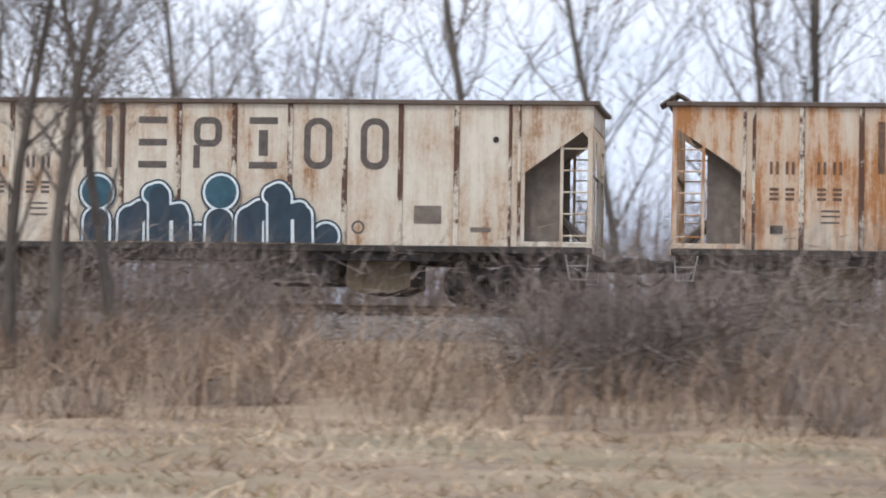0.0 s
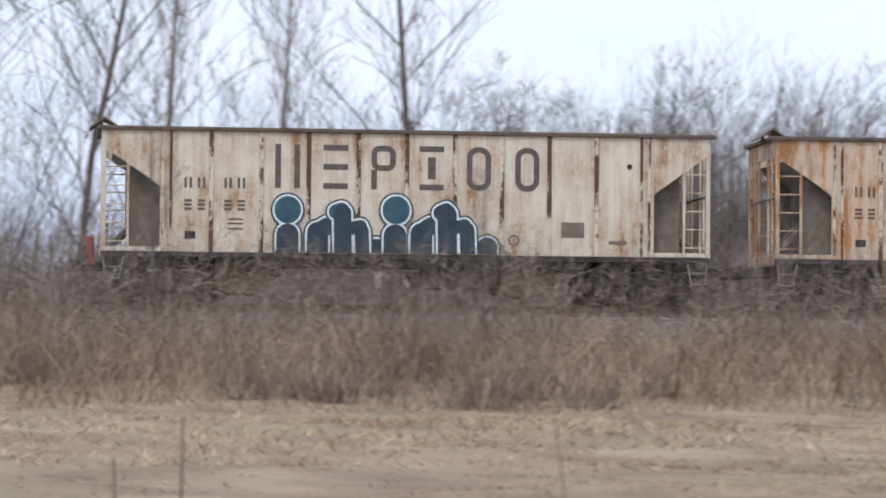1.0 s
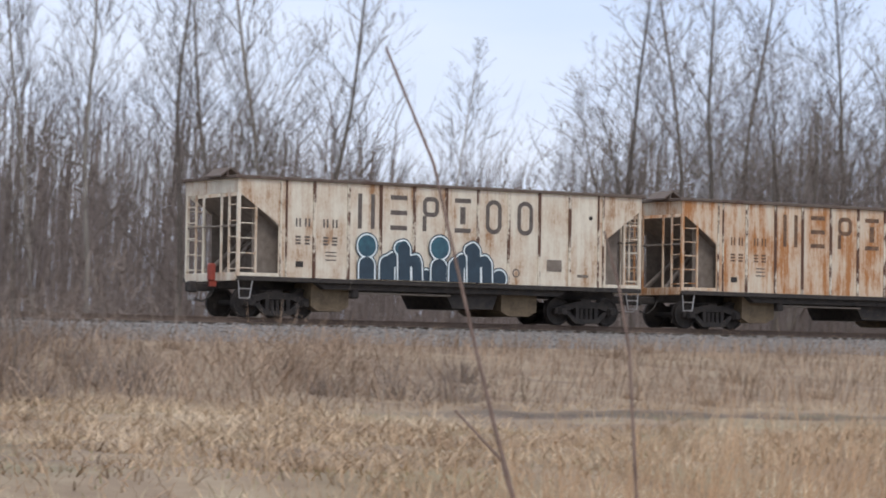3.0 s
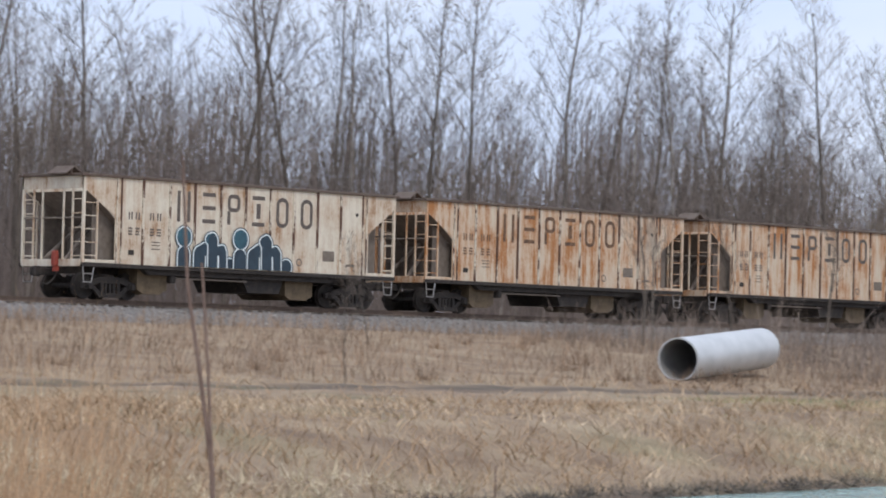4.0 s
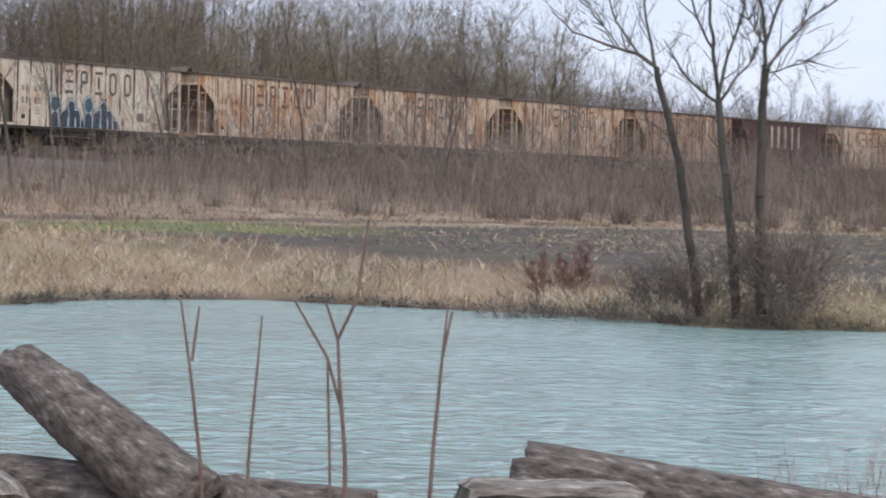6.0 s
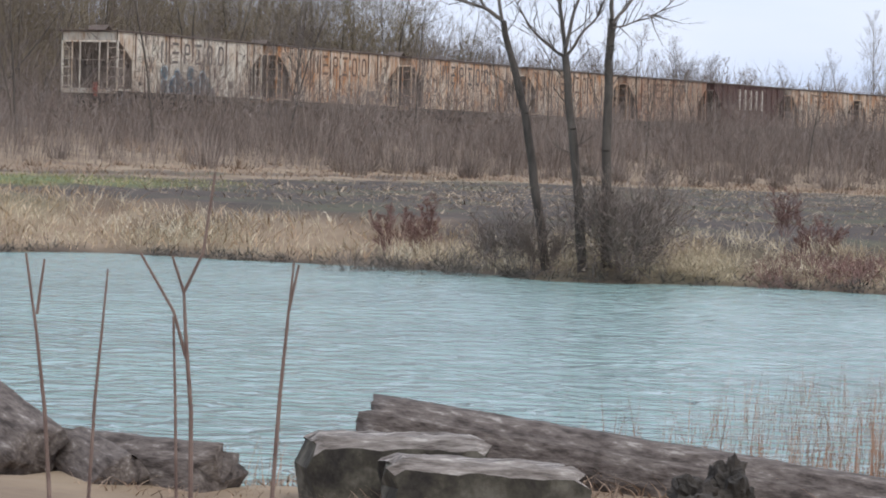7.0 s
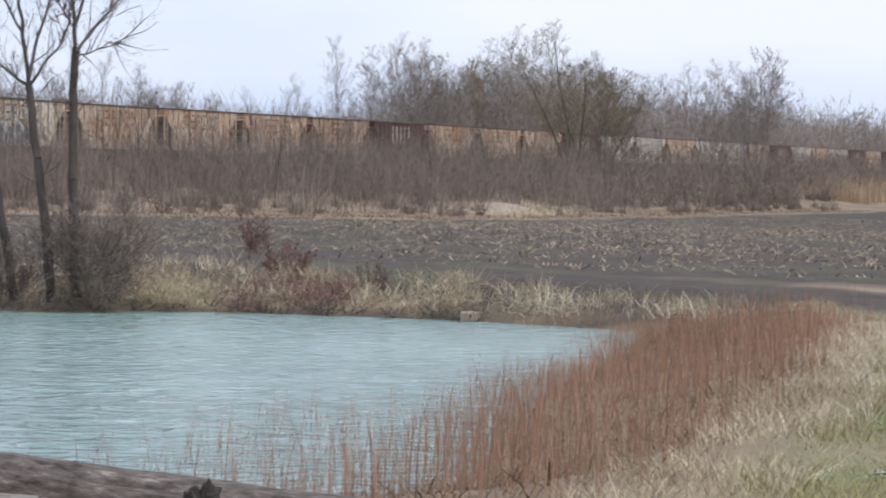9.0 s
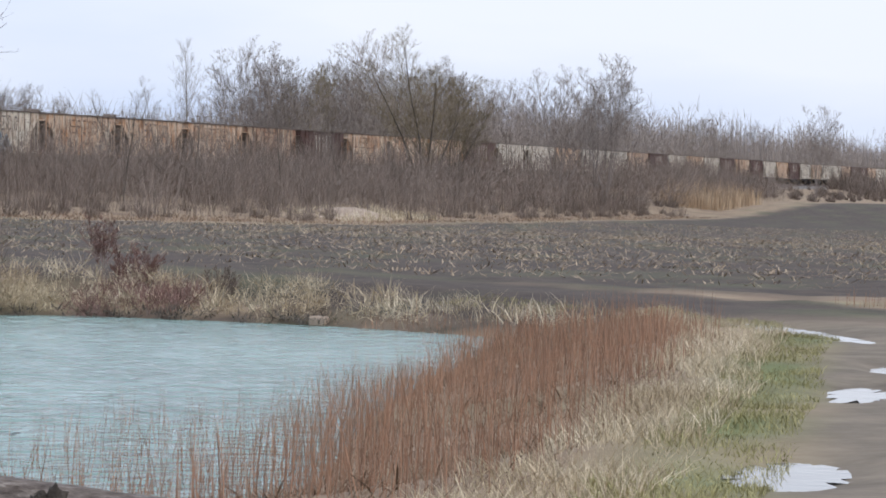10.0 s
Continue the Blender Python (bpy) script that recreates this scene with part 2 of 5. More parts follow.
def water_material(name, colour, wave, height, rough):
    m = bpy.data.materials.new(name)
    m.use_nodes = True
    n, l = m.node_tree.nodes, m.node_tree.links
    b = n["Principled BSDF"]
    b.inputs["Roughness"].default_value = rough
    b.inputs["IOR"].default_value = 1.33
    tc = n.new("ShaderNodeTexCoord")
    mp = n.new("ShaderNodeMapping")
    mp.inputs["Rotation"].default_value = (0, 0, radians(22))
    mp.inputs["Scale"].default_value = (1.0, 0.8, 1)
    l.new(tc.outputs["Object"], mp.inputs["Vector"])
    t = n.new("ShaderNodeTexNoise")
    t.inputs["Scale"].default_value, t.inputs["Detail"].default_value, t.inputs["Distortion"].default_value = wave, 1.5, 0.9
    l.new(mp.outputs["Vector"], t.inputs["Vector"])
    bp = n.new("ShaderNodeBump")
    bp.inputs["Strength"].default_value, bp.inputs["Distance"].default_value = 1.0, height
    l.new(t.outputs["Fac"], bp.inputs["Height"])
    l.new(bp.outputs["Normal"], b.inputs["Normal"])
    t2 = n.new("ShaderNodeTexNoise")
    t2.inputs["Scale"].default_value = 0.12
    l.new(tc.outputs["Object"], t2.inputs["Vector"])
    r = n.new("ShaderNodeValToRGB")
    r.color_ramp.elements[0].position, r.color_ramp.elements[1].position = 0.35, 0.65
    r.color_ramp.elements[0].color = (*[0.8 * c for c in colour], 1)
    r.color_ramp.elements[1].color = (*colour, 1)
    l.new(t2.outputs["Fac"], r.inputs["Fac"])
    l.new(r.outputs["Color"], b.inputs["Base Color"])
    return m


M_POND = water_material("turbid_pond_water", (0.25, 0.37, 0.335), 2.0, 0.36, 0.16)
M_PUDDLE = water_material("puddle_water", (0.2, 0.19, 0.17), 3.0, 0.004, 0.03)


# ---- mesh helpers ----
def part(name, bm, mat, parent=None, label=""):
    me = bpy.data.meshes.new(name)
    bm.to_mesh(me)
    bm.free()
    me.materials.append(mat)
    ob = new(name, me)
    ob.parent = parent
    if label:
        ob["label"] = label
    return ob


def share(name, ob, parent, x, y=0.0, z=0.0):
    o = new(name, ob.data)
    o.parent = parent
    o.location = (x, y, z)
    return o


def bulk(name, verts, faces, mat, smooth=False):
    """A mesh from arrays: verts (n, 3), faces (m, k) of one size k."""
    me = bpy.data.meshes.new(name)
    v, f = np.asarray(verts, np.float32), np.asarray(faces, np.int32)
    me.vertices.add(len(v))
    me.vertices.foreach_set("co", v.ravel())
    me.loops.add(f.size)
    me.loops.foreach_set("vertex_index", f.ravel())
    me.polygons.add(len(f))
    me.polygons.foreach_set("loop_start", np.arange(0, f.size, f.shape[1], dtype=np.int32))
    if smooth:
        me.polygons.foreach_set("use_smooth", np.ones(len(f), bool))
    me.update(calc_edges=True)
    me.materials.append(mat)
    return me


def tubes(name, p0, p1, r0, r1, mat, sides=3):
    """Tapered prisms from p0 to p1, all in one mesh."""
    p0, p1 = np.asarray(p0, float), np.asarray(p1, float)
    d = p1 - p0
    d /= np.maximum(np.linalg.norm(d, axis=1, keepdims=True), 1e-9)
    ref = np.where(np.abs(d[:, 2:3]) > 0.8, np.array([[1.0, 0, 0]]), np.array([[0, 0, 1.0]]))
    a = np.cross(d, ref)
    a /= np.linalg.norm(a, axis=1, keepdims=True)
    b = np.cross(d, a)
    ang = np.arange(sides) * 2 * np.pi / sides
    ring = a[:, None] * np.cos(ang)[None, :, None] + b[:, None] * np.sin(ang)[None, :, None]
    lo = p0[:, None] + ring * np.asarray(r0)[:, None, None]
    hi = p1[:, None] + ring * np.asarray(r1)[:, None, None]
    n = len(p0)
    v = np.concatenate([lo, hi], 1).reshape(-1, 3)
    base = (np.arange(n) * 2 * sides)[:, None]
    i = np.arange(sides)
    j = (i + 1) % sides
    f = np.stack([base + i, base + j, base + j + sides, base + i + sides], -1).reshape(-1, 4)
    return bulk(name, v, f, mat, smooth=True)


def blades(name, p, h, lean, w, mat, rng, bend=0.35, knee=0.55):
    """Thin blades: two triangles each, rooted at p, of height h, leaning by lean (n, 2) metres at the tip."""
    n = len(p)
    a = rng.uniform(0, np.pi, n)
    side = np.stack([np.cos(a), np.sin(a), np.zeros(n)], 1) * (w / 2)[:, None]
    mid = p + np.stack([lean[:, 0] * bend, lean[:, 1] * bend, h * knee], 1)
    tip = p + np.stack([lean[:, 0], lean[:, 1], h], 1)
    v = np.stack([p - side, p + side, mid + side * 0.8, mid - side * 0.8, tip], 1).reshape(-1, 3)
    b = (np.arange(n) * 5)[:, None]
    f = np.concatenate([b + np.array([[0, 1, 2]]), b + np.array([[0, 2, 3]]), b + np.array([[3, 2, 4]])], 1).reshape(-1, 3)
    return bulk(name, v, f, mat)


def box(bm, x0, x1, y0, y1, z0, z1, bevel=0.0):
    r = bmesh.ops.create_cube(bm, size=1)
    for v in r["verts"]:
        v.co = Vector((x0 + (v.co.x + 0.5) * (x1 - x0), y0 + (v.co.y + 0.5) * (y1 - y0), z0 + (v.co.z + 0.5) * (z1 - z0)))
    if bevel:
        es = {e for v in r["verts"] for e in v.link_edges}
        bmesh.ops.bevel(bm, geom=list(es), offset=bevel, segments=1, affect="EDGES")
    return bm


def bar(bm, a, b, r, sides=6, r2=None):
    a, b = Vector(a), Vector(b)
    d = b - a
    m = Matrix.Translation((a + b) / 2) @ d.to_track_quat("Z", "Y").to_matrix().to_4x4()
    bmesh.ops.create_cone(bm, cap_ends=True, segments=sides, radius1=r, radius2=r if r2 is None else r2, depth=d.length, matrix=m)
    return bm


def plate(bm, outline, y0, y1):
    """A flat plate with an outline of (x, z), from y0 to y1."""
    lo = [bm.verts.new((x, y0, z)) for x, z in outline]
    hi = [bm.verts.new((x, y1, z)) for x, z in outline]
    bm.faces.new(lo)
    bm.faces.new(hi[::-1])
    for i in range(len(lo)):
        j = (i + 1) % len(lo)
        bm.faces.new((lo[i], hi[i], hi[j], lo[j]))
    bmesh.ops.recalc_face_normals(bm, faces=bm.faces)
    return bm


def B():
    return bmesh.new()


# ---- ground, one sheet ----
POND = [(6, 30), (14, 28.2), (22, 29.6), (28.6, 31.3), (33, 32.6), (39, 34.7), (45, 36), (51, 37.5), (57, 38.8), (60.2, 37.3), (59.3, 33.5), (58.6, 29.4), (57.2, 26.4), (55.7, 25.2), (55.3, 23.6), (56.6, 22.3),
        (57.0, 20.8), (54.8, 15.8), (51.5, 11.9), (47, 11.1), (43, 10.5), (38, 9.7), (33, 8.9), (28, 7.9), (24, 7.0), (20.5, 6.9), (18, 8.2), (16.6, 10.5), (15.5, 13), (11, 15.5), (4, 18), (0, 24)]
LANE = [(-10, -1.0), (8, 0.3), (20, 1.3), (30, 2.3), (36, 3.1), (42, 3.6), (48, 5.4), (53, 8.6), (58, 13.4), (62, 20), (64, 28), (66, 38), (70, 47), (80, 53), (110, 54.5), (160, 55)]
PUDDLES = [(44.4, 5.95, 8.0, 0.75, 0.39), (20.9, 2.85, 2.4, 0.72, 0.1), (30.2, 3.5, 3.0, 0.55, 0.1), (34.6, 3.7, 1.8, 0.35, 0.15)]
TRACK_Y, RAIL_Z = 81.85, 3.85


def grade(x):
    """How far the track has climbed at x."""
    return 0.0048 * np.clip(np.asarray(x, float) - 190, 0, 1400)


def seg_dist(x, y, pts, closed=False):
    d = np.full(np.shape(x), 1e9)
    for (ax, ay), (bx, by) in zip(pts, pts[1:] + pts[:1] if closed else pts[1:]):
        t = np.clip(((x - ax) * (bx - ax) + (y - ay) * (by - ay)) / ((bx - ax) ** 2 + (by - ay) ** 2), 0, 1)
        d = np.minimum(d, np.hypot(x - ax - t * (bx - ax), y - ay - t * (by - ay)))
    return d


def inside(x, y, pts):
    r = np.zeros(np.shape(x), bool)
    for (ax, ay), (bx, by) in zip(pts, pts[1:] + pts[:1]):
        c = (ay > y) != (by > y)
        r ^= c & (x < (bx - ax) * (y - ay) / (by - ay + 1e-12) + ax)
    return r


def ripple(x, y, s):
    return np.sin(x * s + 1.3 * np.sin(y * s * 0.7)) * np.cos(y * s * 1.1 + 1.7 * np.sin(x * s * 0.6 + 2))


def pond_dist(x, y):
    d = seg_dist(x, y, POND, True)
    return np.where(inside(x, y, POND), -d, d)


def ground_z(x, y):
    x, y = np.asarray(x, float), np.asarray(y, float)
    flat = np.interp(y, [-60, 0, 8, 20, 38, 55, 59, 68, 74, 77.4, 86.5, 90, 98, 130, 600], [0.5, 0.55, 0.5, 0.75, 1.05, 1.5, 1.75, 2.55, 3.0, 3.1, 3.1, 2.6, 1.9, 1.8, 6.0])
    left = np.clip((20 - x) / 25, 0, 1) * np.clip((y - 10) / 15, 0, 1) * np.clip((62 - y) / 10, 0, 1)
    flat = flat + 0.25 * left
    # the field dips, then swells at its far end; the embankment climbs with the track
    near = np.clip((70 - y) / 14, 0, 1)
    dip = np.clip((x - 95) / 110, 0, 1)
    swell = np.clip((x - 318) / 95, 0, 1)
    flat = flat - 0.75 * near * dip * dip * (3 - 2 * dip) + 1.75 * near * swell * swell * (3 - 2 * swell)
    flat = flat + grade(x) * np.clip((y - 60) / 14, 0, 1)
    d = pond_dist(x, y)
    bank = np.interp(d, [-6, -1.5, 0, 0.5, 1.8, 14], [-1.2, -0.6, -0.03, 0.1, 0.32, 3.0])
    z = np.where(d < 14, np.minimum(flat, bank), flat)
    rough = 0.05 * ripple(x, y, 0.9) + 0.03 * ripple(x + 7, y - 3, 2.3)
    for cx, cy, ln, wd, turn in PUDDLES:
        u = (x - cx) * math.cos(turn) + (y - cy) * math.sin(turn)
        v = -(x - cx) * math.sin(turn) + (y - cy) * math.cos(turn)
        z = z - 0.11 * np.exp(-((u / (0.62 * ln)) ** 2 + (v / (0.75 * wd)) ** 2))
    rough = rough * np.clip((seg_dist(x, y, LANE[:9]) - 0.8) / 1.5, 0.12, 1)
    return z + rough * np.clip((d - 0.2) / 2, 0, 1) * np.where(y > 75, 0.2, 1.0)


def build_ground():
    gx = np.concatenate([-np.geomspace(3000, 62, 14), np.arange(-60, 14, 0.8), np.arange(14, 52, 0.3), np.arange(52, 120, 0.8), np.arange(120, 420, 4.0), np.geomspace(420, 4500, 18)])
    gy = np.concatenate([-np.geomspace(3000, 32, 12), np.arange(-30, 0, 0.8), np.arange(0, 9, 0.2), np.arange(9, 98, 0.8), np.geomspace(98.5, 4500, 24)])
    X, Y = np.meshgrid(gx, gy, indexing="ij")
    Z = ground_z(X, Y)
    nx, ny = X.shape
    idx = np.arange(nx * ny).reshape(nx, ny)
    f = np.stack([idx[:-1, :-1], idx[1:, :-1], idx[1:, 1:], idx[:-1, 1:]], -1).reshape(-1, 4)
    me = bulk("ground", np.stack([X, Y, Z], -1).reshape(-1, 3), f, M_GROUND, smooth=True)
    lane = seg_dist(X, Y, LANE)
    wob = 0.8 * ripple(X, Y, 0.7)
    soil = np.clip((X - 61.5 - 0.12 * (Y - 30) + wob) / 3, 0, 1) * np.clip((52.5 - Y + wob) / 2, 0, 1) * np.clip((Y + 40) / 3, 0, 1) * np.clip((Y - 1 + wob + (X - 60) * 0.25) / 3, 0, 1)
    shore = pond_dist(X, Y)
    soil = np.maximum(soil, np.clip(1.2 - np.abs(shore - 0.1) / 0.55 + 0.3 * wob, 0, 1) * (Y > 12.5))
    far_lane = np.clip(1.5 - np.abs(Y - 54.6 + 0.3 * wob), 0, 1) * np.clip((X - 30) / 8, 0, 1)
    soil = np.maximum(soil, 0.85 * far_lane * np.clip((120 - X) / 10, 0, 1))
    dirt = np.clip((1.75 - lane + 0.2 * wob) / 0.5, 0, 1)
    soil = np.maximum(soil, np.clip((3.4 - lane + 0.5 * wob) / 0.8, 0, 1) * np.clip((X - 45) / 6, 0, 1) * (Y < 30))
    dirt = dirt * np.clip((50 - X) / 5, 0, 1)
    green = np.clip((2.9 - lane) / 0.8, 0, 1) * (X < 44) * np.clip(0.7 + wob, 0, 1)
    green = np.maximum(green, np.clip(1.3 - np.abs(Y - 48.5) / 3, 0, 1) * np.clip((X - 60) / 6, 0, 1) * np.clip((84 - X) / 6, 0, 1))
    green = np.maximum(green, 0.35 * np.clip(wob, 0, 1) * (Y < 55))
    mask = np.stack([soil, dirt, green * (1 - dirt), np.ones_like(X)], -1).reshape(-1, 4)
    at = me.color_attributes.new("mask", "FLOAT_COLOR", "POINT")
    at.data.foreach_set("color", mask.astype(np.float32).ravel())
    tagged(new("ground", me), "dead winter grass, muddy lane and bare cornfield soil", "ground", kind="structure")


build_ground()


def build_pond():
    bm = B()
    vs = [bm.verts.new((x, y, 0)) for x, y in ((-6, 4), (66, 4), (66, 44), (-6, 44))]
    bm.faces.new(vs)
    ob = part("water", bm, M_POND)
    tagged(ob, "wind-rippled turquoise pond water", "water", kind="structure")


build_pond()


def build_puddle(cx, cy, length, width, turn):
    bm = B()
    n = 72
    z = float(ground_z(cx, cy)) + 0.045
    ring = []
    for i in range(n):
        a = 2 * math.pi * i / n
        q = Vector((1.3 * math.cos(a) * length / width, 1.3 * math.sin(a), cx))
        w = 0.95 + 0.6 * noise.noise(q) + 0.35 * noise.noise(q * 2.7) + 0.15 * noise.noise(q * 6)
        u, v = w * math.cos(a) * length * 0.5, w * math.sin(a) * width * 0.6
        ring.append(bm.verts.new((cx + u * math.cos(turn) - v * math.sin(turn), cy + u * math.sin(turn) + v * math.cos(turn), z)))
    bm.faces.new(ring)
    ob = part("puddle", bm, M_PUDDLE)
    tagged(ob, "shallow rain puddle lying in a rut of the muddy lane", "puddle", "puddles in the lane", "structure")


# ---- track ----
def build_track():
    bm = B()
    prof = [(77.2, 2.9), (78.6, 3.42), (79.6, 3.6), (84.1, 3.6), (85.1, 3.42), (86.6, 2.9)]
    x0, x1 = -260, 1500
    rows = [[bm.verts.new((x, y, z + float(grade(x)))) for y, z in prof] for x in (x0, 190, x1)]
    for a, b in zip(rows, rows[1:]):
        for i in range(len(prof) - 1):
            bm.faces.new((a[i], b[i], b[i + 1], a[i + 1]))
    bed = part("ballast_bed", bm, M_BALLAST)
    tagged(bed, "bed of crushed grey ballast stone under the track", "track bed", kind="structure")
    rng = np.random.default_rng(5)
    n = 9000
    x = rng.uniform(-15, 110, n)
    y = rng.uniform(77.0, 79.9, n)
    z = np.interp(y, [p[0] for p in prof], [p[1] for p in prof])
    s = rng.uniform(0.025, 0.06, n)
    base = np.array([[1, 0, 0], [-1, 0, 0], [0, 1, 0], [0, -1, 0], [0, 0, 1], [0, 0, -1]], float)
    jit = rng.uniform(0.6, 1.2, (n, 6, 1))
    v = (base[None] * jit * s[:, None, None] + np.stack([x, y, z + 0.02], 1)[:, None]).reshape(-1, 3)
    tri = np.array([[0, 2, 4], [2, 1, 4], [1, 3, 4], [3, 0, 4], [2, 0, 5], [1, 2, 5], [3, 1, 5], [0, 3, 5]])
    f = (np.arange(n)[:, None, None] * 6 + tri[None]).reshape(-1, 3)
    tagged(new("ballast_stones", bulk("ballast_stones", v, f, M_STONE)), "loose grey crushed stones on the track shoulder", "ballast", kind="stuff")
    for y in (TRACK_Y - 0.7525, TRACK_Y + 0.7525):
        bm = B()
        prof = [(-0.07, 0), (0.07, 0), (0.07, 0.015), (0.012, 0.035), (0.012, 0.13), (0.036, 0.14), (0.036, 0.17), (-0.036, 0.17), (-0.036, 0.14), (-0.012, 0.13), (-0.012, 0.035), (-0.07, 0.015)]
        r = [[bm.verts.new((x, y + a, RAIL_Z - 0.17 + b + float(grade(x)))) for a, b in prof] for x in (x0, 190, x1)]
        for p, q in zip(r, r[1:]):
            for i in range(len(prof)):
                j = (i + 1) % len(prof)
                bm.faces.new((p[i], q[i], q[j], p[j]))
        bmesh.ops.recalc_face_normals(bm, faces=bm.faces)
        tagged(part("rail", bm, M_RAILSTEEL), "long rusty brown steel rail on timber sleepers", "rail", "rails of the track", "structure")
    first = None
    for i in range(230):
        x = -18 + 0.54 * i
        if first is None:
            first = part("sleeper", box(B(), -0.115, 0.115, -1.3, 1.3, -0.1, 0.075, 0.012), M_TIE, bed)
            first.location = (x, TRACK_Y, RAIL_Z - 0.245)
        else:
            share("sleeper", first, bed, x, TRACK_Y, RAIL_Z - 0.245)


build_track()


# ---- the hopper cars ----
LEN, TOP, SILL, WIDE = 13.9, 3.9, 1.14, 3.1
PITCH, SPEED, START_X, SIDE_Y = 15.42, 21.713, -20.795, 80.28
SEAMS = [2.47, 3.6, 4.67, 5.8, 6.9, 8.0, 9.08, 10.17, 11.26]
CARS = []


def mark_shapes(bm, u, kind, w=0.56, h=1.0, s=0.13, z=None, y=-0.006, pick=None):
    """Plain dark shapes the size of one painted sign character."""
    z0 = (TOP - 1.3) if z is None else z

    drawn = [0]

    def skip():
        drawn[0] += 1
        return pick is not None and pick != drawn[0] - 1

    def r(a, b, c, d):
        if skip():
            return
        plate(bm, [(u + a, z0 + c), (u + b, z0 + c), (u + b, z0 + d), (u + a, z0 + d)], y, y + 0.004)

    def ring(lo, hi, rad):
        if skip():
            return
        n, rad = 24, min(rad, w / 2)
        cx, hw, cz, hh = u, w / 2, z0 + (lo + hi) / 2, (hi - lo) / 2
        outer, inner = [], []
        for i in range(n):
            a = 2 * math.pi * (i + 0.5) / n
            sx, sz = math.cos(a), math.sin(a)
            for lst, dw in ((outer, 0), (inner, s)):
                ww, ht, q = hw - dw, hh - dw, max(rad - dw, 0.05)
                lst.append(bm.verts.new((cx + math.copysign(ww - q, sx) + q * sx, y, cz + math.copysign(ht - q, sz) + q * sz)))
        for i in range(n):
            j = (i + 1) % n
            bm.faces.new((outer[i], outer[j], inner[j], inner[i]))

    if kind == "posts":
        r(-w / 2, -w / 2 + s, 0, h), r(w / 2 - s, w / 2, 0, h)
    elif kind == "bars":
        r(-w / 2, w / 2, 0, s), r(-w / 2, w / 2, (h - s) / 2, (h + s) / 2), r(-w / 2, w / 2, h - s, h)
    elif kind == "post_ring":
        r(-w / 2, -w / 2 + s, 0, h * 0.45), ring(h * 0.42, h, 0.2)
    elif kind == "two_bars":
        r(-w / 2, w / 2, 0, s), r(-w / 2, w / 2, h - s, h), r(-s * 0.7, s * 0.7, h * 0.25, h * 0.75)
    elif kind == "ring":
        ring(0, h, 0.26)
    return bm


WORD = [(4.19, "posts"), (5.28, "bars"), (6.37, "post_ring"), (7.47, "two_bars"), (8.55, "ring"), (9.66, "ring")]

# sprayed bubble letters, each a few strokes: x0, depth0, x1, depth1 below the top edge, radius, teal or not
LETTERS = [
    [(6.22, 2.62, 6.22, 2.64, 0.2, 0)], [(8.74, 2.6, 8.74, 2.62, 0.24, 0)],
    [(4.2, 1.78, 4.2, 1.8, 0.3, 1), (4.2, 2.35, 4.2, 2.9, 0.25, 0)],
    [(4.88, 2.3, 4.88, 2.9, 0.24, 0), (4.9, 2.28, 5.1, 2.15, 0.2, 0)],
    [(5.3, 1.82, 5.42, 1.78, 0.17, 1), (5.44, 1.85, 5.46, 2.9, 0.2, 0), (5.6, 2.2, 5.85, 2.15, 0.15, 0), (5.88, 2.25, 5.9, 2.9, 0.16, 0)],
    [(6.66, 1.76, 6.66, 1.78, 0.31, 1), (6.64, 2.35, 6.64, 2.9, 0.26, 0)],
    [(7.24, 2.3, 7.24, 2.9, 0.25, 0), (7.26, 2.25, 7.45, 2.12, 0.2, 0)],
    [(7.68, 1.82, 7.8, 1.76, 0.17, 0), (7.82, 1.85, 7.84, 2.9, 0.22, 0), (8.0, 2.15, 8.22, 2.1, 0.15, 0), (8.28, 2.2, 8.3, 2.9, 0.17, 0)],
]


def capsule(bm, x0, d0, x1, d1, r, y):
    a, b = Vector((x0, TOP - d0)), Vector((x1, TOP - d1))
    t = math.atan2(b.y - a.y, b.x - a.x)
    pts = []
    for c, start in ((b, t - math.pi / 2), (a, t + math.pi / 2)):
        for i in range(11):
            q = start + math.pi * i / 10
            pts.append((c.x + r * math.cos(q), max(SILL + 0.02, c.y + r * math.sin(q))))
    vs = [bm.verts.new((x, y, z)) for x, z in pts]
    f = bm.faces.new(vs)
    bmesh.ops.triangulate(bm, faces=[f])
    return bm


def side_outline():
    return [(1.32, SILL), (LEN - 1.31, SILL), (LEN - 1.31, TOP - 1.33), (LEN - 0.05, TOP - 0.42), (LEN, TOP - 0.42), (LEN, TOP), (0, TOP), (0, TOP - 0.44), (0.06, TOP - 0.44), (1.32, TOP - 1.27)]


SHARED = {}


def shared(key, make, name, mat, parent, x=0, y=0, z=0, label=""):
    """One mesh made once for each key and material, shown as an object under parent."""
    k = (key, mat.name)
    if k not in SHARED:
        ob = part(name, make(B()), mat, parent, label)
        SHARED[k] = ob.data
    else:
        ob = new(name, SHARED[k])
        ob.parent = parent
        if label:
            ob["label"] = label
    ob.location = (x, y, z)
    return ob


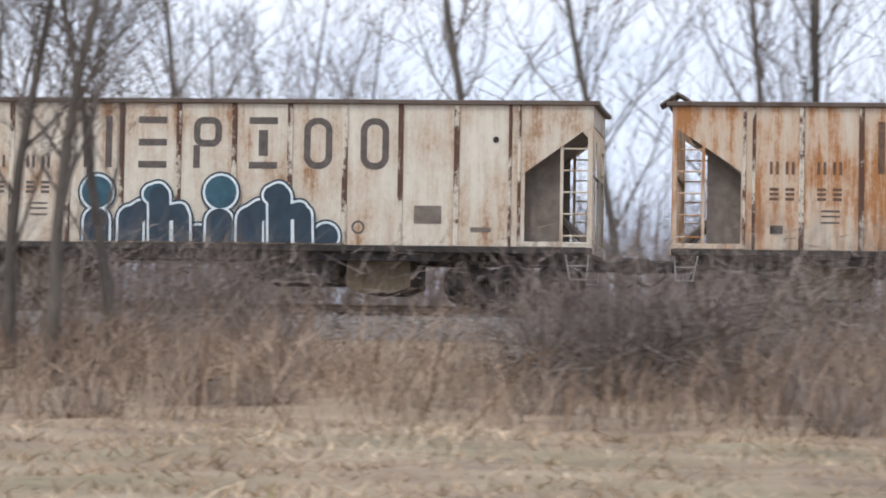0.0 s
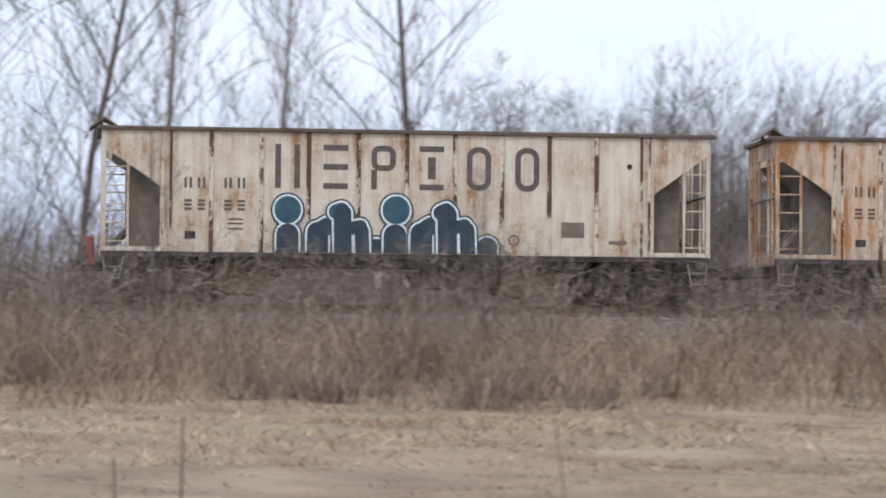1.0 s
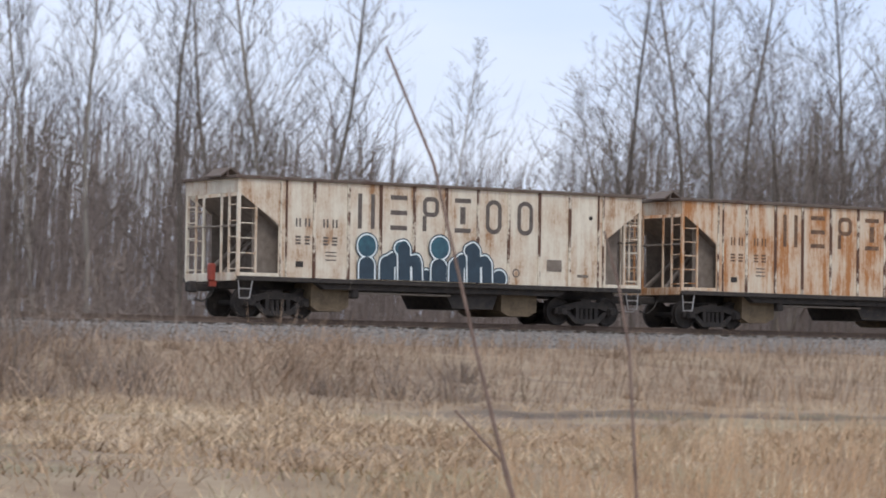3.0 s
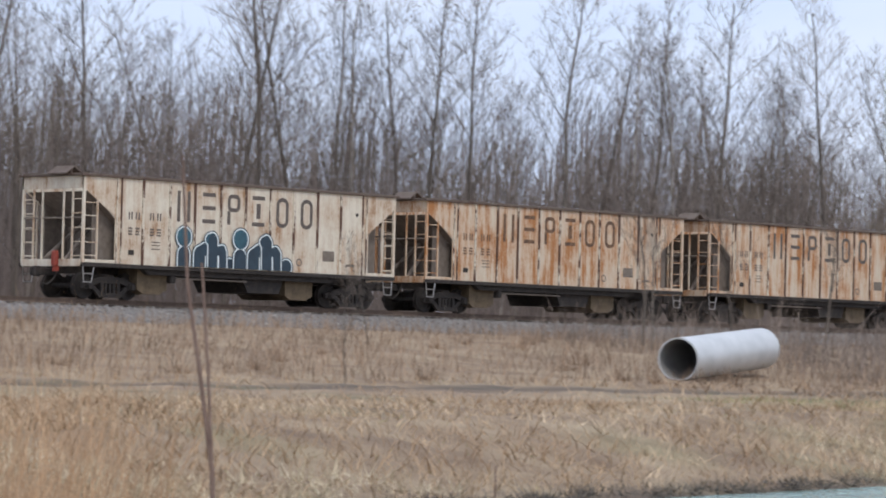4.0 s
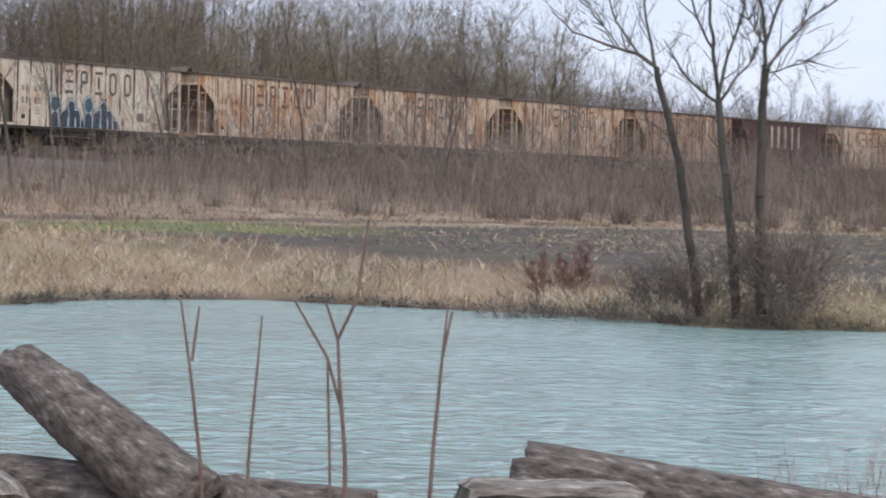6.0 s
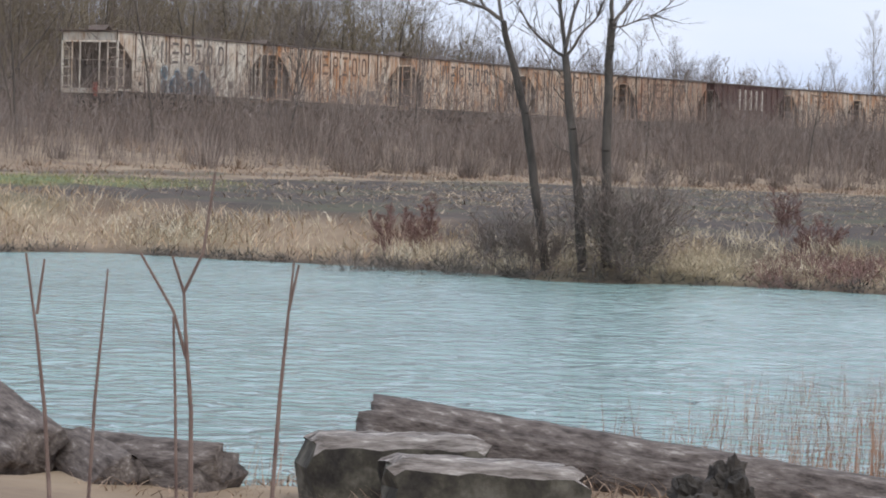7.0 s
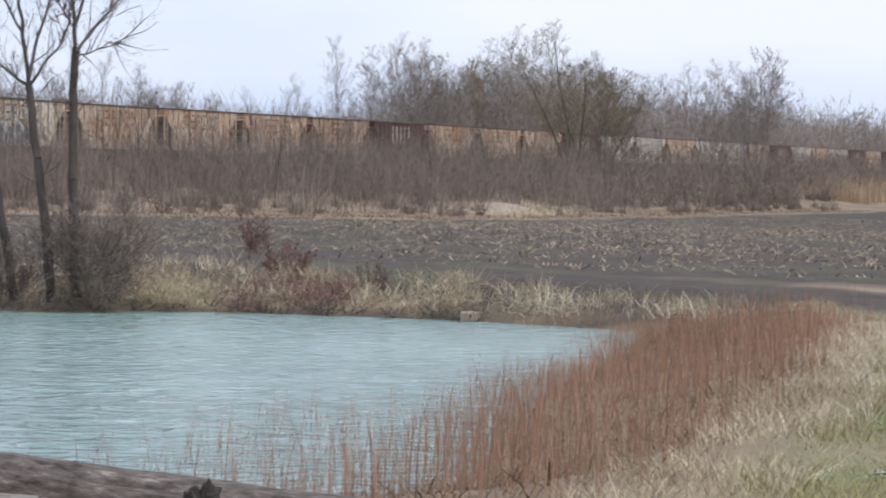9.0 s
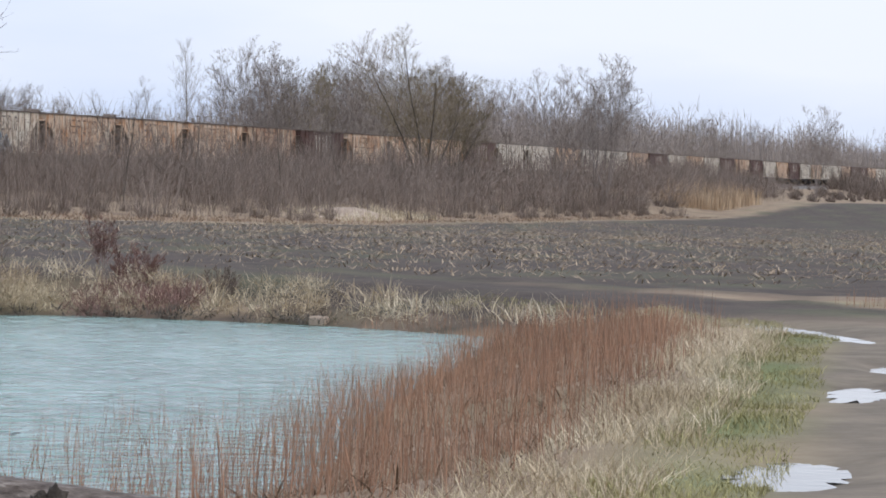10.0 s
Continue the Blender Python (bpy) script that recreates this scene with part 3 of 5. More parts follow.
def wheel_mesh(bm):
    n = 16
    rings = [(0.1, -0.05), (0.1, -0.07), (0.2, -0.045), (0.36, -0.035), (0.37, -0.07), (0.42, -0.065), (0.425, 0.05), (0.455, 0.06), (0.455, 0.085), (0.36, 0.085), (0.35, 0.03), (0.1, 0.03)]
    vs = [[bm.verts.new((r * math.cos(2 * math.pi * i / n), y, r * math.sin(2 * math.pi * i / n))) for i in range(n)] for r, y in rings]
    for a, b in zip(vs, vs[1:]):
        for i in range(n):
            bm.faces.new((a[i], a[(i + 1) % n], b[(i + 1) % n], b[i]))
    bm.faces.new(vs[0])
    bmesh.ops.recalc_face_normals(bm, faces=bm.faces)
    return bm


def frame_mesh(bm):
    """Cast side frame of a two-axle truck, with its window openings and spring nest."""
    plate(bm, [(-1.15, 0.5), (-0.75, 0.62), (-0.3, 0.72), (0.3, 0.72), (0.75, 0.62), (1.15, 0.5), (1.15, 0.34), (0.8, 0.4), (0.45, 0.52), (-0.45, 0.52), (-0.8, 0.4), (-1.15, 0.34)], 0, 0.14)
    plate(bm, [(-0.8, 0.4), (-0.62, 0.42), (-0.35, 0.2), (0.35, 0.2), (0.62, 0.42), (0.8, 0.4), (0.42, 0.06), (-0.42, 0.06)], 0.01, 0.13)
    for x in (-0.34, 0.34):
        box(bm, x - 0.06, x + 0.06, 0.0, 0.14, 0.18, 0.54)
    for x in (-0.17, 0, 0.17):
        bar(bm, (x, 0.06, 0.2), (x, 0.06, 0.5), 0.065, 8)
    for x in (-0.89, 0.89):
        box(bm, x - 0.15, x + 0.15, -0.05, 0.12, 0.3, 0.56, 0.03)
        bar(bm, (x, -0.09, 0.42), (x, -0.04, 0.42), 0.1, 10)
    return bm


def truck(parent, u, detail):
    """A two-axle truck: the bolster carries side frames, axles and wheels."""
    t = shared("bolster", lambda bm: box(bm, -0.2, 0.2, -1.0, 1.0, 0.5, 0.8, 0.03), "truck", M_IRON, parent, u, WIDE / 2, 0)
    mid = TRACK_Y - SIDE_Y - WIDE / 2
    for y in (mid - 1.06, mid + 0.92):
        if detail or y < 0:
            shared("frame", frame_mesh, "side_frame", M_IRON, t, 0, y, 0)
    for du in (-0.89, 0.89):
        for s in (-1, 1):
            if detail or s < 0:
                w = shared("wheel", wheel_mesh, "wheel", M_IRON, t, du, mid + s * 0.77, 0.425)
                if s > 0:
                    w.rotation_euler = (0, 0, math.pi)
        if detail:
            shared("axle", lambda bm: bar(bm, (0, -0.72, 0), (0, 0.72, 0), 0.08, 8), "axle", M_IRON, t, du, mid, 0.425)


def hopper_car(index, paint, detail, label, lettered=True, letter=M_LETTER, graffiti=False, brown=False):
    """detail 2: all parts, 1: the parts that show from far, 0: the main parts."""
    car = new("hopper_car")
    tagged(car, label, "hopper car", "cars of the train")
    car.location = (START_X + PITCH * index, SIDE_Y, RAIL_Z + float(grade(START_X + PITCH * index)))
    CARS.append((car, START_X + PITCH * index))
    rib = M_RIB if not brown else paint
    sides = ((0, 0.0), (1, WIDE - 0.03)) if detail or index < 14 else ((0, 0.0),)
    for k, y in sides:
        shared("side%d" % 0, lambda bm: plate(bm, side_outline(), 0, 0.03), "side_sheet", paint, car, 0, y, 0)
        shared("rail", lambda bm: box(bm, -0.12, LEN + 0.12, -0.07, 0.1, TOP - 0.03, TOP + 0.06, 0.01), "top_rail", M_RAIL_TOP, car, 0, y, 0)
        shared("sill", lambda bm: box(bm, 0, LEN, -0.02, 0.1, SILL - 0.13, SILL - 0.005, 0.008), "side_sill", M_IRON if not brown else paint, car, 0, y, 0)
    ys = [(-0.03, 0)] + ([(WIDE, 0)] if detail == 2 else [])
    for y, _ in ys:
        for u in SEAMS:
            shared("rib", lambda bm: box(bm, -0.05, 0.05, 0, 0.03, SILL, TOP - 0.032, 0.006), "rib", rib, car, u, y, 0)
        for u in (1.38, 1.56, 12.3, 12.48):
            shared("endrib", lambda bm: box(bm, -0.03, 0.03, 0, 0.03, SILL, TOP - 0.032, 0.006), "rib", rib, car, u, y, 0)
    # end slope sheets and the floor of the hold
    shared("slope", lambda bm: plate(bm, [(0.25, TOP - 0.5), (0.3, TOP - 0.5), (3.2, SILL), (3.15, SILL)], 0.05, WIDE - 0.05), "slope_sheet", M_DUST, car)
    s = shared("slope", None, "slope_sheet", M_DUST, car, LEN, WIDE, 0)
    s.rotation_euler = (0, 0, math.pi)
    shared("bulk", lambda bm: plate(bm, [(1.6, SILL), (1.75, SILL), (1.75, TOP - 1.3), (1.6, TOP - 1.3)], 0.06, WIDE - 0.06), "end_bulkhead", M_DUST, car)
    s = shared("bulk", None, "end_bulkhead", M_DUST, car, LEN, WIDE, 0)
    s.rotation_euler = (0, 0, math.pi)
    # inset panels that close the sides of the end bays
    for u0, y in ((0, 0.34), (0, WIDE - 0.38), (1, 0.34), (1, WIDE - 0.38)):
        o = shared("bay", lambda bm: plate(bm, [(0.66, SILL), (1.62, SILL), (1.62, TOP - 1.3), (1.3, TOP - 1.26), (0.66, TOP - 0.84)], 0, 0.04), "bay_panel", M_DUST, car, LEN if u0 else 0, y + (0.04 if u0 else 0), 0)
        if u0:
            o.rotation_euler = (0, 0, math.pi)
    # framing of both open ends
    for end in (0, 1):
        def put(key, make, name, mat):
            o = shared(key, make, name, mat, car, LEN if end else 0, WIDE if end else 0, 0)
            if end:
                o.rotation_euler = (0, 0, math.pi)
            return o

        put("endtop", lambda bm: box(bm, 0.0, 0.03, 0.03, WIDE - 0.03, TOP - 0.42, TOP), "end_panel", paint)
        put("endrail", lambda bm: box(bm, -0.1, 0.08, 0.1, WIDE - 0.1, TOP - 0.025, TOP + 0.055, 0.01), "end_rail", M_RAIL_TOP)
        put("endsill", lambda bm: box(bm, -0.03, 0.12, 0.1, WIDE - 0.1, SILL - 0.13, SILL + 0.1, 0.01), "end_sill", paint)
        for y in (0.0, WIDE - 0.09):
            put("foot%.1f" % y, lambda bm: box(bm, 0.1, 1.36, y, y + 0.09, SILL, SILL + 0.1, 0.008), "platform_edge", paint)
            put("corner%.1f" % y, lambda bm: box(bm, 0.0, 0.1, y, y + 0.09, SILL - 0.1, TOP - 0.02, 0.008), "corner_post", paint)
            if detail or y == 0.0:
                put("ladder%.1f" % y, lambda bm: box(bm, 0.57, 0.63, y + 0.0, y + 0.06, SILL + 0.1, TOP - 0.74, 0.006), "ladder_post", paint)
                for i in range(5):
                    z = SILL + 0.22 + i * 0.42
                    put("rung%.1f%d" % (y, i), lambda bm: bar(bm, (0.04, y + 0.03, z), (0.6, y + 0.03, z), 0.018, 5), "rung", paint)
        if detail:
            for y in (0.55, 1.0, WIDE - 1.04, WIDE - 0.6):
                put("post%.2f" % y, lambda bm: box(bm, 0.02, 0.08, y, y + 0.06, SILL, TOP - 0.4, 0.006), "end_post", paint)
            for i in range(5):
                z = SILL + 0.2 + i * 0.45
                for y0, y1 in ((0.05, 0.56), (WIDE - 0.57, WIDE - 0.05)):
                    put("erung%.1f%d" % (y0, i), lambda bm: bar(bm, (0.03, y0, z), (0.03, y1, z), 0.018, 5), "rung", paint)
            for a, b in ((1.0, 1.3), (WIDE - 1.0, WIDE - 1.3)):
                put("brace%.1f" % a, lambda bm: bar(bm, (0.1, a, SILL + 0.05), (1.5, b, TOP - 1.45), 0.075, 6), "brace", M_DUST)
            put("crossbar", lambda bm: bar(bm, (0.05, 0.05, TOP - 1.35), (0.05, WIDE - 0.05, TOP - 1.35), 0.03, 6), "crossbar", M_DUST)
            for y in (0.02, WIDE - 0.06):
                put("step%.1f" % y, lambda bm: bar(bar(bar(bar(bm, (0.06, y, SILL - 0.1), (0.1, y, SILL - 0.62), 0.02, 5), (0.52, y, SILL - 0.1), (0.42, y, SILL - 0.62), 0.02, 5), (0.1, y, SILL - 0.62), (0.42, y, SILL - 0.62), 0.02, 5), (0.08, y, SILL - 0.36), (0.47, y, SILL - 0.36), 0.02, 5), "step", M_BRIGHT)
        if detail:
            put("coupler", lambda bm: box(box(box(bm, -0.52, 0.3, WIDE / 2 - 0.11, WIDE / 2 + 0.11, 0.72, 0.95, 0.03), -0.75, -0.48, WIDE / 2 - 0.16, WIDE / 2 + 0.02, 0.68, 1.0, 0.04), -0.72, -0.5, WIDE / 2 + 0.06, WIDE / 2 + 0.18, 0.7, 0.98, 0.03), "coupler", M_IRON)

            def hose(bm):
                pts = [(-0.05, WIDE / 2 - 0.4, 0.85), (-0.2, WIDE / 2 - 0.42, 0.6), (-0.45, WIDE / 2 - 0.4, 0.42), (-0.7, WIDE / 2 - 0.35, 0.5)]
                for a, b in zip(pts, pts[1:]):
                    bar(bm, a, b, 0.025, 6)
                return bm

            put("hose", hose, "brake_hose", M_IRON)
    # peaked cover over the end platform
    if detail == 2:
        def hood(bm):
            pts = [(-0.28, 0.06), (0.06, 0.3), (0.42, 0.07), (0.42, 0.03), (0.06, 0.25), (-0.28, 0.02)]
            plate(bm, [(x, TOP + z) for x, z in pts], 0.55, 1.5)
            box(bm, -0.05, 0.02, 0.6, 0.64, TOP + 0.05, TOP + 0.22)
            box(bm, -0.05, 0.02, 1.4, 1.44, TOP + 0.05, TOP + 0.22)
            return bm

        shared("hood", hood, "hatch_hood", M_RAIL_TOP, car)
    # underframe
    shared("centre", lambda bm: box(bm, 0.1, LEN - 0.1, WIDE / 2 - 0.25, WIDE / 2 + 0.25, 0.8, SILL, 0.01), "centre_sill", M_IRON, car)
    shared("under", lambda bm: plate(bm, [(2.6, SILL - 0.1), (LEN - 2.6, SILL - 0.1), (LEN - 2.9, SILL - 0.3), (2.9, SILL - 0.3)], 0.12, WIDE - 0.12), "underframe", M_IRON, car)
    for u in (2.6, 9.1):
        shared("tan", lambda bm: plate(bm, [(0, SILL - 0.12), (1.25, SILL - 0.12), (1.25, 0.36), (0.95, 0.22), (0.25, 0.22), (0, 0.36)], 0.36, WIDE - 0.36), "outlet_chute", M_TAN_SHADED, car, u)
    shared("dark", lambda bm: plate(bm, [(0, SILL - 0.12), (2.0, SILL - 0.12), (1.75, 0.4), (0.35, 0.4)], 0.3, WIDE - 0.3), "hopper_bottom", M_IRON, car, 7.0)
    if detail:
        shared("pipe", lambda bm: bar(bm, (3.9, 0.2, 0.76), (7.2, 0.2, 0.76), 0.03, 6), "brake_pipe", M_DUST, car)
        shared("cyl", lambda bm: box(bm, 3.85, 4.1, 0.15, 0.6, 0.6, 0.95, 0.05), "brake_valve", M_IRON, car)
    truck(car, 1.62, detail)
    truck(car, LEN - 1.62, detail)
    # paint marks on the near side
    if lettered:
        for i, (u, kind) in enumerate(WORD):
            for k in range({"posts": 2, "bars": 3, "post_ring": 2, "two_bars": 3, "ring": 1}[kind]):
                shared("mark%d_%d" % (i, k), lambda bm: mark_shapes(bm, u, kind, pick=k), "painted_mark", letter, car)
        if detail:
            for row, zz in ((0, TOP - 1.32), (1, TOP - 1.82)):
                for u in (1.95, 2.25, 2.85, 3.15):
                    shared("small%d%.2f" % (row, u), lambda bm: mark_shapes(bm, u, "bars" if row else "posts", 0.17, 0.24, 0.055, zz), "small_mark", letter, car)
    if detail == 2:
        shared("sign", lambda bm: box(bm, 10.45, 10.98, -0.012, -0.002, TOP - 2.33, TOP - 1.99), "data_plate", M_DUST, car, label="dark rectangular consolidated data plate")
        shared("slot", lambda bm: box(bm, 1.88, 2.12, -0.012, -0.002, TOP - 2.46, TOP - 2.3), "pocket", M_IRON, car)
        shared("slot2", lambda bm: box(bm, 11.55, 11.95, -0.012, -0.002, TOP - 2.48, TOP - 2.4), "pocket", M_DUST, car)
        shared("roping", lambda bm: bar(bm, (12.02, -0.02, TOP - 0.7), (12.02, 0.0, TOP - 0.7), 0.06, 10), "bolt_boss", M_IRON, car)
        shared("disc", lambda bm: mark_shapes(bm, 9.36, "ring", 0.26, 0.26, 0.04, TOP - 2.55), "round_mark", M_LETTER, car)
        for i, d in enumerate((2.0, 2.1, 2.22)):
            shared("line%d" % i, lambda bm: box(bm, 2.85, 3.2, -0.008, -0.002, TOP - d - 0.03, TOP - d), "small_mark", M_LETTER, car)
    if graffiti:
        for k, strokes in enumerate(LETTERS):
            y = -0.036 - 0.005 * k
            for name, grow_by, dy, mat, label in (("graffiti_edge", 0.085, 0.0, M_NAVY, "thin navy edge of sprayed graffiti"), ("graffiti_outline", 0.048, 0.0014, M_WHITE, "white outline of sprayed graffiti")):
                bm = B()
                for i, (x0, d0, x1, d1, r, teal) in enumerate(strokes):
                    capsule(bm, x0, d0, x1, d1, r + grow_by, y - dy - 0.0003 * i)
                part(name, bm, mat, car, label)
            for i, (x0, d0, x1, d1, r, teal) in enumerate(strokes):
                part("graffiti_fill", capsule(B(), x0, d0, x1, d1, r, y - 0.0028 - 0.0003 * i), M_TEAL if teal else M_NAVY, car, "dark blue and teal spray paint")
    if index == 0:
        part("end_marker", box(box(B(), -0.34, -0.14, 0.95, 1.15, 1.0, 1.5, 0.04), -0.3, -0.1, 1.0, 1.1, 0.85, 1.02), M_RED, car, "orange-red end-of-train marker box")
    if brown:
        for i in range(5):
            shared("gap%d" % i, lambda bm: box(bm, 4.6 + 1.1 * i, 5.0 + 1.1 * i, -0.012, -0.002, TOP - 1.7, TOP - 0.3), "pale_panel", M_PALE, car)
    return car


def build_train():
    brown = {5, 9, 16, 20, 22, 25, 31, 32, 36, 40}
    for i in range(44):
        d = 2 if i < 3 else (1 if i < 9 else 0)
        if i in brown:
            hopper_car(i, M_BROWN, min(d, 1), "oxide-brown ribbed open hopper car with pale panels, coupled in the train", lettered=False, brown=True)
        elif i == 0:
            hopper_car(i, M_CREAM, d, "cream open-top hopper car, rust-streaked, with blue bubble graffiti", graffiti=True)
        elif i in (1, 3, 4, 7):
            hopper_car(i, M_RUSTY if i != 4 else M_WORN, d, "cream hopper car with heavy orange rust and faded lettering marks", letter=M_LETTER_OLD)
        elif i in (2, 6, 8) or i % 3 == 0:
            hopper_car(i, M_RUSTY, d, "rust-streaked cream hopper car with dark worn lettering marks", lettered=i < 12, letter=M_LETTER if i == 2 else M_LETTER_OLD)
        else:
            hopper_car(i, M_PALE, d, "pale grey-cream hopper car in the moving train", lettered=False)


build_train()


def motions():
    for car, x in CARS:
        rows = []
        for k in range(21):
            at = x + 0.5 * k * SPEED
            z0, z1 = float(grade(at)), float(grade(at + LEN))
            rows.append((0.5 * k, pose(at, SIDE_Y, RAIL_Z + z0, 0, -math.degrees(math.atan2(z1 - z0, LEN)), 0)))
        walk(car, rows)


# ---- bare trees ----
def grow(rng, height, spread, levels, kids, lean=0.0, fork=0.25, base=0.02, upward=0.35, limbs=0.38, steep=0.35, ratio=0.74):
    """Segments of a leafless tree: (p0, p1, r0, r1, level)."""
    segs = []

    def limb(p, d, length, r, lv, steps):
        step = length / steps
        pts, ways = [p], []
        for i in range(steps):
            wild = (0.05, 0.13, 0.2, 0.2, 0.1)[lv]
            d = (d + Vector((rng.gauss(0, wild), rng.gauss(0, wild), rng.gauss(0, 0.5 * wild) + (0.02, 0.24, 0.16, 0.08, 0)[lv] * upward))).normalized()
            q = pts[-1] + d * step
            f0, f1 = 1 - 0.8 * i / steps, 1 - 0.8 * (i + 1) / steps
            segs.append((pts[-1], q, r * f0, r * f1, lv))
            pts.append(q)
            ways.append(d)
        if lv >= levels:
            return
        n = kids[lv]
        first = fork if lv == 0 else 0.12
        turn = rng.uniform(0, 6.28)
        for k in range(n):
            t = first + (1 - first) * (k + rng.random()) / n
            i = min(int(t * steps), steps - 1)
            at = pts[i].lerp(pts[i + 1], t * steps - i)
            turn += 2.4 + rng.uniform(-0.5, 0.5)
            out = Vector((math.cos(turn), math.sin(turn), 0))
            dd = (ways[i] * (upward + 0.25 * lv) + out * spread + Vector((0, 0, rng.uniform(steep, steep + 0.5) * (1, 0.7, 0.4, 0.2)[lv]))).normalized()
            ln = length * (limbs if lv == 0 else ratio) * (1.12 - 0.8 * t) * rng.uniform(0.75, 1.25)
            limb(at, dd, ln, r * (1 - 0.75 * t) * (0.42 if lv == 0 else 0.5), lv + 1, (7, 5, 3, 2, 1)[lv + 1])

    limb(Vector((0, 0, -0.2)), Vector((lean, 0, 1)).normalized(), height, height * base, 0, 8)
    return segs


def fan(rng, height, stems, tilt, kids, base=0.011, spread=0.6, upward=0.5):
    """A tree of several stems that spread from one foot into a domed crown."""
    segs = []
    for k in range(stems):
        a = 2 * math.pi * (k + rng.uniform(0.1, 0.9)) / stems
        off = tilt * math.sqrt((k + 0.5) / stems) * rng.uniform(0.8, 1.15)
        m = Matrix.Rotation(a, 4, "Z") @ Matrix.Rotation(off, 4, "Y")
        for p0, p1, r0, r1, lv in grow(rng, height * (1 - 0.25 * off), spread, 4, kids, -0.12, 0.2, base, upward, 0.42, 0.5):
            segs.append((m @ p0, m @ p1, r0, r1, lv))
    return segs


def limbed(paths, rng, side, twigs=9, reach=0.9):
    """A tree with given limbs, each ((across, up) along its run, first radius, last radius); side: the way that across points."""
    segs = []

    def spray(p, d, length, r, lv):
        pts = [p]
        for i in range(3):
            d = (d + Vector((rng.gauss(0, 0.3), rng.gauss(0, 0.3), rng.gauss(0.12, 0.22)))).normalized()
            q = pts[-1] + d * length / 3
            segs.append((pts[-1], q, r * (1 - 0.25 * i), r * (0.75 - 0.25 * i), lv))
            pts.append(q)
        if lv < 3:
            for k in range(5):
                i = rng.randrange(3)
                w = Vector((rng.gauss(0, 1), rng.gauss(0, 1), rng.gauss(0.2, 0.8))).normalized()
                spray(pts[i].lerp(pts[i + 1], rng.random()), (d * 1.2 + w * 0.8).normalized(), length * rng.uniform(0.3, 0.6), r * 0.55, lv + 1)

    for n, (run, r0, r1) in enumerate(paths):
        pts = [side * u + Vector((side.y, -side.x, 0)) * (0.25 * math.sin(1.7 * n + 0.9 * v) * min(1, v / 3)) + Vector((0, 0, v)) for u, v in run]
        fine = [pts[0]]
        for a, b in zip(pts, pts[1:]):
            for i in range(3):
                fine.append(a.lerp(b, (i + 1) / 3) + Vector([rng.gauss(0, 0.012) for _ in range(3)]))
        for i, (a, b) in enumerate(zip(fine, fine[1:])):
            f0, f1 = i / (len(fine) - 1), (i + 1) / (len(fine) - 1)
            segs.append((a, b, 0.86 * (r0 + (r1 - r0) * f0), 0.86 * (r0 + (r1 - r0) * f1), 0 if r0 > 0.07 else 1))
        for k in range(twigs):
            t = (0.55 if n == 0 or r0 > 0.07 else 0.15) + rng.random() * 0.45 if r0 > 0.07 else 0.15 + 0.85 * rng.random()
            i = min(int(t * (len(fine) - 1)), len(fine) - 2)
            d = (fine[i + 1] - fine[i]).normalized()
            w = Vector((rng.gauss(0, 1), rng.gauss(0, 1), rng.gauss(0.25, 0.7))).normalized()
            spray(fine[i], (d + w * 0.8).normalized(), reach * rng.uniform(0.5, 1.4), 0.014, 2)
    return segs


def ribbons(p0, p1, w0, w1, seed):
    """Flat tapered strips, two triangles each: verts and faces."""
    rng = np.random.default_rng(seed)
    p0, p1 = np.asarray(p0, float), np.asarray(p1, float)
    side = np.cross(p1 - p0, rng.normal(0, 1, p0.shape))
    side /= np.maximum(np.linalg.norm(side, axis=1), 1e-9)[:, None]
    a, b = side * np.asarray(w0)[:, None], side * np.asarray(w1)[:, None]
    v = np.stack([p0 - a, p0 + a, p1 + b, p1 - b], 1).reshape(-1, 3)
    k = (np.arange(len(p0)) * 4)[:, None]
    return v, np.concatenate([k + np.array([[0, 1, 2]]), k + np.array([[0, 2, 3]])], 1).reshape(-1, 3)


def tree_meshes(name, segs, bark, crown, thick=0.012, twig=0.016):
    out = []
    for nm, lv, mat, sides in (("trunk", 0, bark, 8), ("crown", 1, crown, 3)):
        ss = [s for s in segs if s[4] == lv]
        if not ss:
            continue
        out.append(tubes(nm, [s[0] for s in ss], [s[1] for s in ss], [max(s[2], thick) for s in ss], [max(s[3], thick * 0.6) for s in ss], mat, sides))
    ss = [s for s in segs if s[4] == 2]
    v, f = ribbons([s[0] for s in ss], [s[1] for s in ss], [max(s[2], thick * 0.9) for s in ss], [max(s[3], thick * 0.6) for s in ss], len(ss))
    ss = [s for s in segs if s[4] > 2]
    if ss:
        p0 = np.array([s[0] for s in ss])
        p1 = p0 + (np.array([s[1] for s in ss]) - p0) * 1.25
        side = np.cross(p1 - p0, np.random.default_rng(len(ss)).normal(0, 1, p0.shape))
        side *= (twig / 2 / np.maximum(np.linalg.norm(side, axis=1), 1e-9))[:, None]
        w = np.stack([p0 - side, p0 + side, p1], 1).reshape(-1, 3)
        f = np.concatenate([f, np.arange(len(w)).reshape(-1, 3) + len(v)])
        v = np.concatenate([v, w])
    out.append(bulk("twig_spray", v, f, crown))
    return out


def tree(meshes, x, y, z, turn, size, label, group, category="tree"):
    t = new("bare_tree")
    t.matrix_basis = Matrix.LocRotScale((x, y, z), Euler((0, 0, turn)), (size, size, size))
    for nm, me in zip(("trunk", "crown", "twig_spray"), meshes):
        o = new(nm, me)
        o.parent = t
    tagged(t, label, category, group)
    return t


